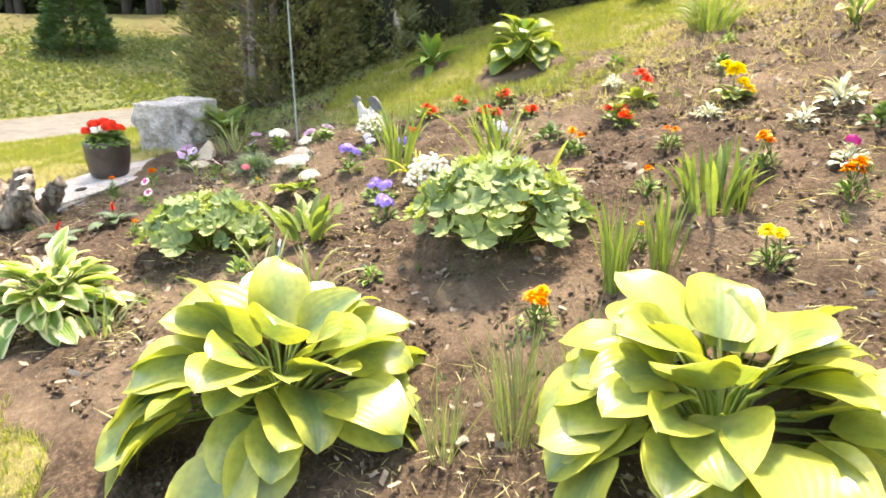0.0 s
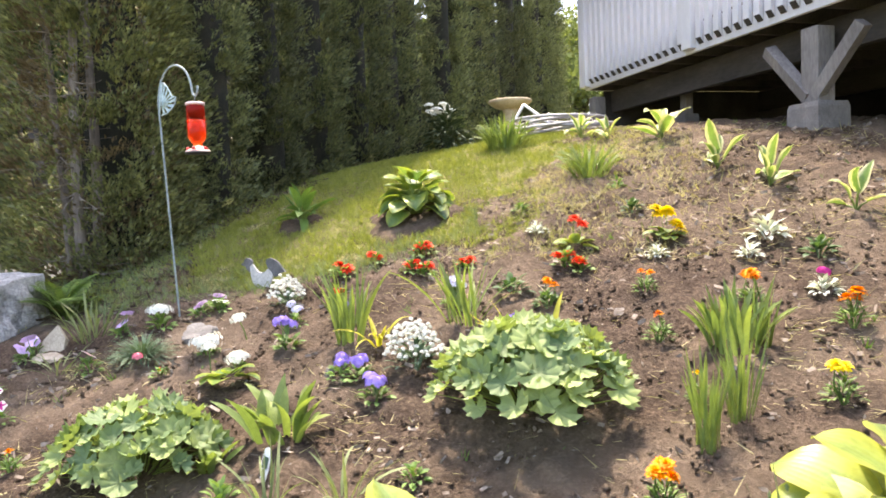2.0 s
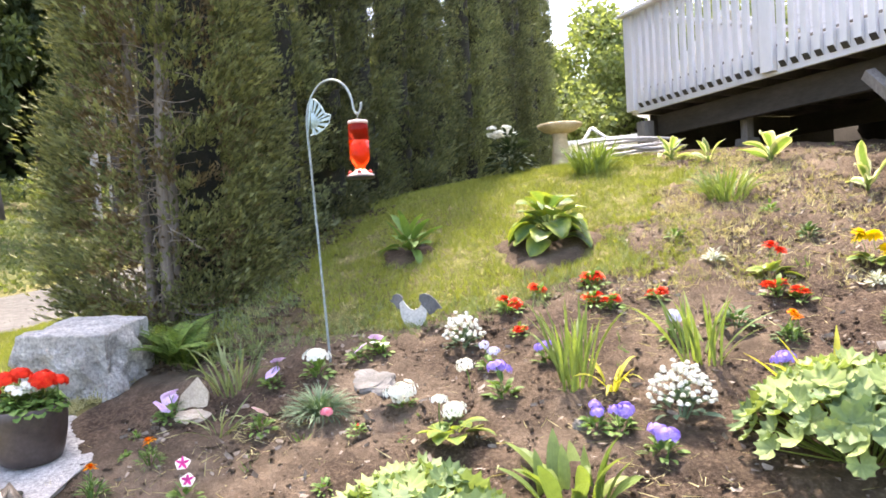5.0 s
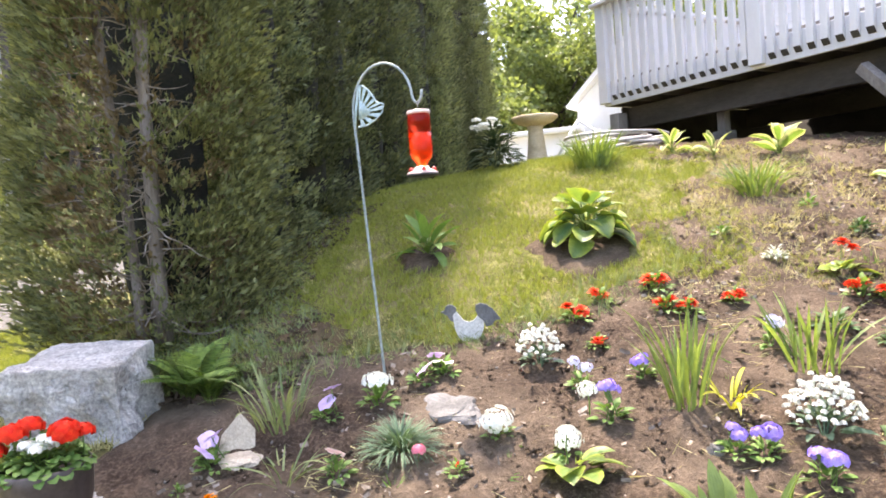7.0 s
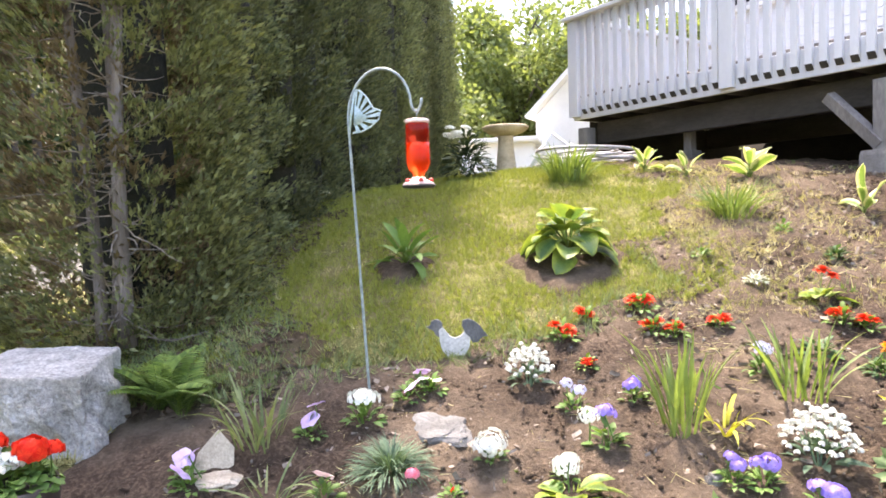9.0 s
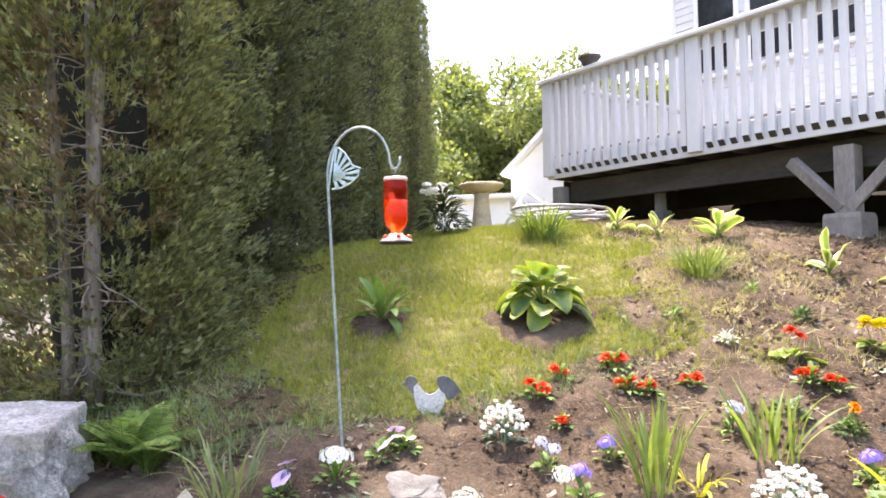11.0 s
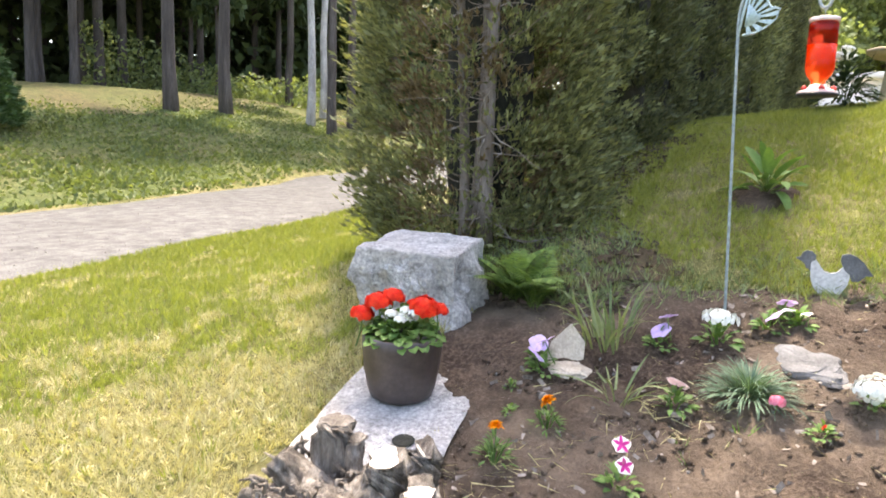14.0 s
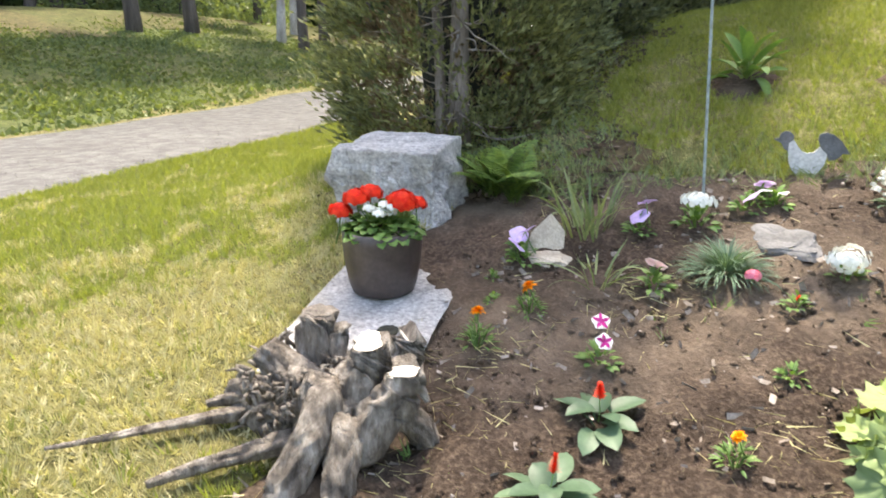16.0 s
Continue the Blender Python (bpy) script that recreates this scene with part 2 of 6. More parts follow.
M_HOSTA = leaf_mat("hosta_leaf", (0.12, 0.19, 0.08), (0.23, 0.30, 0.09), (0.38, 0.40, 0.075), 0.08, 0.30, 0.30, 9, 0.65, edge_from=0.20, edge_to=0.66)
M_HOSTA_VAR = leaf_mat("hosta_cream_edge", (0.13, 0.24, 0.06), (0.22, 0.34, 0.09), (0.66, 0.66, 0.40), 0.4, 0.4, 0.3, 8)
M_HOSTA_GREEN = leaf_mat("hosta_lawn_leaf", (0.07, 0.145, 0.06), (0.19, 0.28, 0.07), (0.32, 0.37, 0.06), 0.2, 0.36, 0.35, 10, edge_from=0.28, edge_to=0.72)
M_MANTLE = leaf_mat("mantle_leaf", (0.12, 0.19, 0.088), (0.29, 0.36, 0.135), None, 0.0, 0.6, 0.3)
M_BLADE = leaf_mat("strap_leaf", (0.12, 0.185, 0.06), (0.23, 0.30, 0.085), None, 0.2, 0.45, 0.35, 5)
M_YBLADE = leaf_mat("yellowing_leaf", (0.42, 0.42, 0.05), (0.58, 0.52, 0.08), None, 0.2, 0.5, 0.4, 4)
M_PALEBLADE = leaf_mat("faded_leaf", (0.13, 0.18, 0.08), (0.26, 0.30, 0.145), None, 0.2, 0.6, 0.3, 4)
M_FOLIAGE = leaf_mat("flower_foliage", (0.08, 0.16, 0.04), (0.17, 0.28, 0.07), None, 0.0, 0.55, 0.3)
M_RHODO = leaf_mat("rhododendron_leaf", (0.03, 0.055, 0.03), (0.08, 0.11, 0.06), None, 0.0, 0.6, 0.15, spec=0.2)
M_DARKFOL = leaf_mat("dark_foliage", (0.04, 0.09, 0.035), (0.09, 0.16, 0.06), None, 0.0, 0.5, 0.25)
M_BLUEFOL = leaf_mat("blue_green_tuft", (0.07, 0.125, 0.08), (0.16, 0.24, 0.15), None, 0.0, 0.6, 0.25)
M_SILVER = leaf_mat("silver_foliage", (0.46, 0.50, 0.46), (0.62, 0.65, 0.60), None, 0.0, 0.8, 0.15)
M_FERN = leaf_mat("fern_leaf", (0.09, 0.16, 0.04), (0.22, 0.32, 0.08), None, 0.0, 0.5, 0.35)
M_CEDAR = leaf_mat("cedar_spray", (0.085, 0.108, 0.058), (0.30, 0.325, 0.17), None, 0.0, 0.6, 0.25, tone=(0.55, 1.2))
M_CEDAREND = leaf_mat("end_cedar_spray", (0.085, 0.10, 0.05), (0.30, 0.315, 0.155), None, 0.0, 0.65, 0.3)
M_COCKLEAF = leaf_mat("celosia_leaf", (0.05, 0.095, 0.055), (0.11, 0.175, 0.10), None, 0.0, 0.5, 0.25)
# Near-black that stands for shade inside crowns and in the slab's hole.
M_INNERSHADE = rough_mat("inner_shade", (0.012, 0.014, 0.008), (0.022, 0.022, 0.013), (0.04, 0.034, 0.022), 5, 40, 0.95, 0.5, 0.02)
M_DEADSPRAY = leaf_mat("dead_cedar_spray", (0.12, 0.085, 0.05), (0.26, 0.20, 0.12), None, 0.0, 0.8, 0.15)
M_GRASS = leaf_mat("grass_blade", (0.15, 0.185, 0.04), (0.32, 0.345, 0.095), None, 0.0, 0.5, 0.4)
M_STRAW = leaf_mat("dry_grass", (0.345, 0.305, 0.155), (0.58, 0.53, 0.31), None, 0.0, 0.7, 0.25)
M_TREELEAF = leaf_mat("tree_leaf", (0.115, 0.155, 0.065), (0.26, 0.31, 0.13), None, 0.0, 0.5, 0.45)
M_SHRUB = leaf_mat("verge_leaf", (0.085, 0.115, 0.045), (0.20, 0.235, 0.085), None, 0.0, 0.55, 0.35)
M_PINE = leaf_mat("dark_needles", (0.03, 0.05, 0.02), (0.11, 0.155, 0.06), None, 0.0, 0.7, 0.15)


def petal(name, a, b, thr=0.3):
    return leaf_mat(name, a, b, None, 0.0, 0.55, thr, spec=0.2, tint=(1.0, 1.0, 1.0))


P_ORANGE = petal("marigold_orange", (0.80, 0.22, 0.0), (0.90, 0.36, 0.0))
P_YELLOW = petal("yellow_petal", (0.85, 0.62, 0.01), (0.92, 0.74, 0.02))
P_RED = petal("red_petal", (0.72, 0.02, 0.01), (0.85, 0.06, 0.02))
P_SCARLET = petal("scarlet_petal", (0.74, 0.03, 0.01), (0.84, 0.075, 0.02))
P_PURPLE = petal("purple_petal", (0.30, 0.20, 0.72), (0.44, 0.34, 0.84))
P_LILAC = petal("lilac_petal", (0.62, 0.45, 0.80), (0.76, 0.60, 0.88))
P_PALEBLUE = petal("pale_blue_petal", (0.58, 0.58, 0.84), (0.72, 0.72, 0.9))
P_PINK = petal("pale_pink_petal", (0.80, 0.60, 0.68), (0.88, 0.72, 0.78))
P_ROSE = petal("rose_petal", (0.70, 0.18, 0.28), (0.80, 0.32, 0.40))
P_MAGENTA = petal("magenta_petal", (0.42, 0.02, 0.20), (0.55, 0.05, 0.30))
P_WHITE = petal("white_petal", (0.78, 0.78, 0.74), (0.88, 0.88, 0.85), 0.25)
P_ALYSSUM = petal("alyssum_petal", (0.64, 0.64, 0.60), (0.78, 0.78, 0.74), 0.2)


# ---- mesh tools ----
class Mesh:
    """Collects points, faces and leaf coordinates of one mesh."""

    def __init__(self):
        self.v, self.f, self.uv, self.n = [], [], [], 0

    def add(self, verts, faces, m=None, uv=None):
        verts = np.asarray(verts, float)
        if m is not None:
            a = np.array(m)
            verts = verts @ a[:3, :3].T + a[:3, 3]
        self.v.append(verts)
        self.f.extend([tuple(i + self.n for i in f) for f in faces])
        self.uv.append(np.zeros((len(verts), 2)) if uv is None else np.asarray(uv, float))
        self.n += len(verts)
        return self

    def data(self, name, mat, smooth=True):
        me = bpy.data.meshes.new(name)
        v = np.concatenate(self.v)
        me.from_pydata(v.tolist(), [], self.f)
        uv = np.concatenate(self.uv)
        layer = me.uv_layers.new(name="UVMap")
        idx = np.zeros(len(me.loops), int)
        me.loops.foreach_get("vertex_index", idx)
        layer.data.foreach_set("uv", uv[idx].ravel())
        if smooth:
            me.polygons.foreach_set("use_smooth", [True] * len(me.polygons))
        me.materials.append(mat)
        return me


def tube(mb, pts, radii, n=8, cap=True):
    pts = [Vector(p) for p in pts]
    vs, fs = [], []
    up = Vector((0.13, 0.37, 0.92)).normalized()
    for i, p in enumerate(pts):
        d = (pts[min(i + 1, len(pts) - 1)] - pts[max(i - 1, 0)]).normalized()
        a = d.cross(up)
        if a.length < 0.05:
            a = d.cross(Vector((1, 0, 0)))
        a.normalize()
        b = d.cross(a)
        for k in range(n):
            w = 2 * math.pi * k / n
            vs.append(p + (a * math.cos(w) + b * math.sin(w)) * radii[i])
    for i in range(len(pts) - 1):
        for k in range(n):
            k2 = (k + 1) % n
            fs.append((i * n + k, i * n + k2, (i + 1) * n + k2, (i + 1) * n + k))
    if cap:
        fs.append(tuple(range(n))[::-1])
        fs.append(tuple((len(pts) - 1) * n + k for k in range(n)))
    mb.add(vs, fs)


def lathe(mb, profile, n=32, m=None):
    vs = [(r * math.cos(2 * math.pi * k / n), r * math.sin(2 * math.pi * k / n), z) for r, z in profile for k in range(n)]
    fs = [(i * n + k, i * n + (k + 1) % n, (i + 1) * n + (k + 1) % n, (i + 1) * n + k) for i in range(len(profile) - 1) for k in range(n)]
    if profile[0][0] > 0.001:
        fs.append(tuple(range(n))[::-1])
    if profile[-1][0] > 0.001:
        fs.append(tuple((len(profile) - 1) * n + k for k in range(n)))
    mb.add(vs, fs, m)


def beam_box(mb, lo, hi, m=None, bevel=0.006):
    """A box with chamfered edges between two corners."""
    bm = bmesh.new()
    bmesh.ops.create_cube(bm, size=1)
    for v in bm.verts:
        v.co = Vector([lo[i] + (v.co[i] + 0.5) * (hi[i] - lo[i]) for i in range(3)])
    if bevel:
        bmesh.ops.bevel(bm, geom=bm.edges[:], offset=bevel, segments=1, affect="EDGES")
    bm.verts.index_update()
    mb.add([v.co[:] for v in bm.verts], [tuple(v.index for v in f.verts) for f in bm.faces], m)
    bm.free()


def thing(name, x, y, z=None, label="", category="", group="", yaw=0, kind=""):
    ob = new(name)
    ob.empty_display_size = 0.1
    ob.matrix_world = pose(x, y, H(x, y) if z is None else z, 0, 0, yaw)
    return tagged(ob, label, category, group, kind)


def put(name, data, parent=None, m=None, label=""):
    ob = new(name, data)
    ob.parent = parent
    if m is not None:
        ob.matrix_basis = m
    return tagged(ob, label)


def part(name, mb, mat, parent, label="", smooth=True, m=None):
    return put(name, mb.data(name, mat, smooth), parent, m, label)


def structure(name, mb, mat, label, smooth=False):
    ob = new(name, mb.data(name, mat, smooth))
    return tagged(ob, label, kind="structure")


# ---- the land ----
HILL = (-0.011, 0.16206, 0.07692, -0.00779, -0.00003, -0.00717, 0.01357, -0.00375, 0.01332, -0.00521)


def ease(a, b, v):
    t = np.clip((v - a) / (b - a), 0, 1)
    return t * t * (3 - 2 * t)


def H_np(x, y):
    X, Y = np.clip(x, -5.6, 1.5), np.clip(y, -2.0, 8.2)
    c = HILL
    hill = c[0] + c[1] * Y + c[2] * Y**2 + c[3] * Y**3 + c[4] * Y**4 + c[5] * X + c[6] * X * Y + c[7] * X * Y**2 + c[8] * X**2 + c[9] * X**2 * Y
    left = 0.5 + 0.045 * np.clip(y, -3, 14) + 0.24 * np.clip(-13.5 - x, 0, 8.5)
    k = ease(-5.5, -8.5, x)
    return hill * (1 - k) + left * k


def H(x, y):
    return float(H_np(np.array(float(x)), np.array(float(y))))


def steps(stops):
    out = []
    for (a, d), (b, _) in zip(stops, stops[1:]):
        out.extend(np.arange(a, b - d * 0.5, d).tolist())
    return np.array(out + [stops[-1][0]])


def soft_noise(x, y, f, seed):
    return np.array([noise.noise((a * f + seed, b * f - seed, seed * 0.7)) for a, b in zip(x.ravel(), y.ravel())]).reshape(x.shape)


def sheet(name, xs, ys, z, mat, label, keep=None):
    nx, ny = len(xs), len(ys)
    X, Y = np.meshgrid(xs, ys, indexing="ij")
    v = np.stack([X.ravel(), Y.ravel(), z(X, Y).ravel()], -1)
    i, j = np.meshgrid(np.arange(nx - 1), np.arange(ny - 1), indexing="ij")
    a = (i * ny + j).ravel()
    q = np.stack([a, a + ny, a + ny + 1, a + 1], -1)
    if keep is not None:
        cx, cy = v[q, 0].mean(1), v[q, 1].mean(1)
        q = q[keep(cx, cy)]
        used, inv = np.unique(q.ravel(), return_inverse=True)
        v, q = v[used], inv.reshape(q.shape)
    me = bpy.data.meshes.new(name)
    me.from_pydata(v.tolist(), [], q.tolist())
    me.polygons.foreach_set("use_smooth", [True] * len(me.polygons))
    me.materials.append(mat)
    return tagged(new(name, me), label, kind="structure")


# back edge of the flower bed: y as a function of x, and its front and side edges
EDGE_X = np.array([-6.2, -5.3, -4.4, -3.7, -3.2, -2.75, -2.6, -2.5, 3.0])
EDGE_Y = np.array([3.2, 3.2, 3.36, 3.50, 3.75, 4.15, 4.8, 8.4, 8.4])


def bed_depth(x, y):
    """How far a point lies inside the flower bed; below nothing outside."""
    sway = (0.20 * np.sin(2.9 * y + 1.0) + 0.13 * np.sin(7.3 * y + 2 * x) + 0.07 * np.sin(16 * y + 5 * x)) * ease(3.7, 4.3, y)
    back = (np.interp(x + sway, EDGE_X, EDGE_Y) - y) * 0.85
    front = y - (0.52 + 0.10 * np.sin(x * 1.7))
    side = x + 5.15 + 0.38 * ease(1.9, 2.5, y)
    wob = 0.17 * np.sin(5.1 * y + 1.3 * x) * np.sin(3.3 * y - 2 * x + 1) * ease(3.8, 4.3, y)
    wob = wob + 0.06 * np.sin(9 * x + 3 * y) * np.sin(7 * y - 4 * x)
    return np.minimum(np.minimum(back, front), side) + wob


def road_depth(x, y):
    near = -9.1 - 0.16 * np.clip(y - 3, -8, 20)
    far = -12.7 - 0.14 * np.clip(y - 3, -8, 20)
    return np.minimum(near - x, x - far) + 0.12 * np.sin(1.3 * y) * np.sin(0.9 * y + x)


def land_z(X, Y):
    fine = (X > -8) & (X < 2.5) & (Y > -2) & (Y < 9)
    z = H_np(X, Y)
    bump = np.zeros_like(z)
    bump[fine] = 0.02 * soft_noise(X[fine], Y[fine], 2.2, 3.0) + 0.008 * soft_noise(X[fine], Y[fine], 9.0, 8.0)
    inside = ease(-0.02, 0.12, bed_depth(X, Y)) * fine
    far = np.hypot(X + 4, Y - 3)
    return z + bump - 0.05 * inside - 0.03 * ease(0, 0.4, road_depth(X, Y)) + 0.02 * np.clip(far - 40, 0, 400) * (Y > 0)


gx = steps([(-400, 60), (-100, 15), (-40, 3), (-16, 0.5), (-8, 0.09), (2.0, 0.3), (5, 2), (20, 15), (80, 60), (400, 60)])
gy = steps([(-400, 60), (-60, 10), (-10, 1.5), (-2, 0.12), (9.0, 0.4), (20, 2), (40, 15), (100, 60), (400, 60)])
sheet("ground", gx, gy, land_z, M_LAWN, "sloping mown lawn with yellow-green and dry patches")


def soil_z(X, Y):
    d = bed_depth(X, Y)
    n = 0.024 * soft_noise(X, Y, 5.0, 1.0) + 0.024 * soft_noise(X, Y, 17.0, 5.0) + 0.016 * soft_noise(X, Y, 38.0, 7.0)
    return H_np(X, Y) + 0.005 + n * ease(0, 0.15, d) - 0.06 * (1 - ease(-0.1, 0.06, d))


sheet("garden_bed", steps([(-5.55, 0.035), (1.6, 0.15), (3.0, 0.15)]), steps([(0.3, 0.035), (5.4, 0.08), (8.4, 0.08)]), soil_z, M_SOIL,
      "dry brown garden soil with clods and mulch", keep=lambda x, y: bed_depth(x, y) > -0.09)


def litter_z(X, Y):
    return H_np(X, Y) + 0.012 + 0.02 * soft_noise(X, Y, 6.0, 2.0) + 0.012 * soft_noise(X, Y, 21.0, 4.0)


def litter_depth(x, y):
    c = x + 5.75 - 0.045 * (y - 4)
    c = np.where(c > 0, np.maximum(c - 0.62 * (1 - ease(3.4, 4.2, y)), 0), c)
    return np.minimum(np.minimum(0.42 - np.abs(c), y - 3.05), 17 - y) + 0.12 * np.sin(5 * y) * np.sin(3.1 * y)


sheet("litter_strip", steps([(-6.9, 0.06), (-4.2, 0.06)]), steps([(2.9, 0.06), (8, 0.25), (17.2, 0.25)]), litter_z, M_LITTER,
      "dark bare soil and dead needles under the hedge", keep=lambda x, y: (litter_depth(x, y) > 0) & (bed_depth(x, y) < 0.02))


def road_z(X, Y):
    return H_np(X, Y) + 0.012 - 0.05 * (1 - ease(-0.1, 0.25, road_depth(X, Y)))


sheet("road", steps([(-16.5, 0.2), (-8.0, 0.2)]), steps([(-14, 0.5), (32, 0.5)]), road_z, M_ROAD, "pale grey gravel driveway", keep=lambda x, y: road_depth(x, y) > -0.1)



def wood_z(X, Y):
    return H_np(X, Y) + 0.05 + 0.08 * soft_noise(X, Y, 0.35, 3.0) + 0.03 * soft_noise(X, Y, 1.7, 6.0)


sheet("wood_floor", steps([(-46, 0.8), (-17.6, 0.8)]), steps([(-12, 0.8), (44, 0.8)]), wood_z, M_WOODFLOOR, "brown-green leaf-strewn floor of the wood",
      keep=lambda x, y: x < -18.6 + 1.1 * np.sin(0.6 * y) * np.sin(0.23 * y + 1))



def verge_z(X, Y):
    return H_np(X, Y) + 0.03 + 0.04 * soft_noise(X, Y, 0.8, 5.0) - 0.08 * ease(-0.5, -0.1, road_depth(X, Y))


sheet("verge", steps([(-20.4, 0.4), (-11.0, 0.4)]), steps([(-12, 0.5), (36, 0.5)]), verge_z, M_VERGE, "rough green verge across the driveway", keep=lambda x, y: (road_depth(x, y) < -0.02) & (x < -11.5))

# ---- the deck ----
DX, DY = 0.633, -0.774
DECK = Matrix(((DX, 0.774, 0, -2.87), (DY, 0.633, 0, 8.58), (0, 0, 1, 0), (0, 0, 0, 1)))  # along the rail, away from it, up
DECK_LEN = 9.6
deck = new("deck")
deck.matrix_world = DECK
tagged(deck, "raised wooden deck with grey-white painted railing", "deck")
mb = Mesh()
beam_box(mb, (0, 0.02, 2.90), (DECK_LEN, 0.06, 3.16))
part("fascia", mb, M_DECK, deck, smooth=False)
mb = Mesh()
beam_box(mb, (-0.0, 0.06, 2.90), (0.04, 3.0, 3.16))
part("fascia", mb, M_DECK, deck, smooth=False)
mb = Mesh()
beam_box(mb, (-0.06, -0.10, 4.10), (DECK_LEN, 0.08, 4.145))
part("top_rail", mb, M_DECK, deck, smooth=False)
mb = Mesh()
beam_box(mb, (-0.06, 0.08, 4.10), (0.10, 3.0, 4.145))
part("top_rail", mb, M_DECK, deck, smooth=False)
mb = Mesh()
beam_box(mb, (0.04, 0.045, 3.98), (DECK_LEN, 0.085, 4.09))
part("sub_rail", mb, M_DECK, deck, smooth=False)
for k in range(24):
    mb = Mesh()
    beam_box(mb, (0.045, 0.07 + k * 0.145, 3.165), (DECK_LEN, 0.213 + k * 0.145, 3.20), bevel=0.003)
    part("deck_board", mb, M_DECKPOST, deck, smooth=False)
mb = Mesh()
beam_box(mb, (-0.034, -0.030, 2.955), (0.034, 0.016, 4.097), bevel=0.004)
for v in mb.v[0]:
    if v[2] < 3.1 and v[1] < -0.01:
        v[2] += 0.05
picket = mb.data("picket", M_DECK, False)
picket.materials.append(M_DEEPSHADE)
for f in picket.polygons:
    if f.normal.z < -0.5:
        f.material_index = 1  # shade at the slanted lower end, put into the colour
mb = Mesh()
beam_box(mb, (-0.075, -0.05, 2.93), (0.075, 0.018, 4.097), bevel=0.006)
rail_post = mb.data("rail_post", M_DECK, False)
k, s = 0, 0.06
while s < DECK_LEN - 0.1:
    if k % 16 == 0:
        put("rail_post", rail_post, deck, pose(s, 0, 0))
        s += 0.155
    else:
        put("picket", picket, deck, pose(s, 0, 0))
        s += 0.128
    k += 1
for k in range(1, 20):
    put("picket", picket, deck, pose(-0.004, 0.06 + k * 0.135, 0, 0, 0, -90))
# Beams and joists carry the underside's shade in their dark colour.
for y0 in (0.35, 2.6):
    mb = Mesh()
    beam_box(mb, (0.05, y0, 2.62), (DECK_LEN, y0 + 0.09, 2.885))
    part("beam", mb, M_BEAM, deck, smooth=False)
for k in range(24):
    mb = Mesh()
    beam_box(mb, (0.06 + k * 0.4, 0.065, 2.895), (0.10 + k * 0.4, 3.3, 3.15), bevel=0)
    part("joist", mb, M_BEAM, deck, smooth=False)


def local_ground(s, d):
    p = DECK @ Vector((s, d, 0))
    return H(p.x, p.y)


for s, d, w in ((0.12, 0.12, 0.075), (1.25, 0.6, 0.05), (3.49, 0.17, 0.085), (6.6, 0.17, 0.085), (9.3, 0.4, 0.075)):
    g = local_ground(s, d)
    mb = Mesh()
    beam_box(mb, (s - w, d - w, g + 0.17), (s + w, d + w, 2.80))
    part("post", mb, M_DECKPOST, deck, smooth=False)
    mb = Mesh()
    lathe(mb, ((0.16 * w / 0.06, -0.2), (0.155 * w / 0.06, 0.14), (0.145 * w / 0.06, 0.18), (0.0, 0.185)), 4, Matrix.Translation((s, d, g)) @ pose(0, 0, 0, 0, 0, 45))
    part("pier", mb, M_CONCRETE, deck, "pale concrete footing", smooth=False)
    if s > 3:
        for sg in (-1, 1):
            mb = Mesh()
            tube(mb, ((s + sg * 0.03, d - 0.05, 2.26), (s + sg * 0.46, d - 0.05, 2.72)), (0.065, 0.065), 4)
            part("brace", mb, M_DECKPOST, deck, smooth=False)

# Added panel: blocks the bright view under the deck and darkens it.
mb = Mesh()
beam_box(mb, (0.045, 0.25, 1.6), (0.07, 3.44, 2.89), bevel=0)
part("dark_backing", mb, M_DEEPSHADE, deck, "added dark panel that supplies shade at the deck's end", smooth=False)

# ---- the house behind the deck ----
house = new("house")
house.matrix_world = DECK
tagged(house, "pale grey clapboard house behind the deck", "house")
# The shade under the deck is painted into the foundation's colour.
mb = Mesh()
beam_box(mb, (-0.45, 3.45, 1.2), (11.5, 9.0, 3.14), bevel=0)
part("foundation", mb, M_DEEPSHADE, house, "foundation with the deck's deep shade put into its colour")
mb = Mesh()
beam_box(mb, (-0.5, 3.42, 3.14), (11.5, 9.0, 7.2), bevel=0)
part("wall", mb, M_SIDING, house, smooth=False)
clap = Mesh()
beam_box(clap, (-0.51, -0.008, 0), (11.5, 0.006, 0.118), bevel=0)
clap.v[0][:, 1] -= np.where(clap.v[0][:, 2] < 0.01, 0.014, 0)
clap_data = clap.data("clapboard", M_SIDING, False)
for k in range(34):
    put("clapboard", clap_data, house, pose(0, 3.412, 3.16 + k * 0.12))
mb = Mesh()
beam_box(mb, (-0.56, 3.385, 3.15), (-0.44, 3.50, 7.2))
part("corner_board", mb, M_SIDING, house)
mb = Mesh()
mb.add(((-0.9, 2.9, 7.2), (11.9, 2.9, 7.2), (11.9, 9.4, 7.2), (-0.9, 9.4, 7.2), (-0.9, 6.1, 9.6), (11.9, 6.1, 9.6)),
       ((0, 1, 5, 4), (2, 3, 4, 5), (3, 0, 4), (1, 2, 5), (0, 3, 2, 1)))
part("roof", mb, M_ROOF, house, smooth=False)


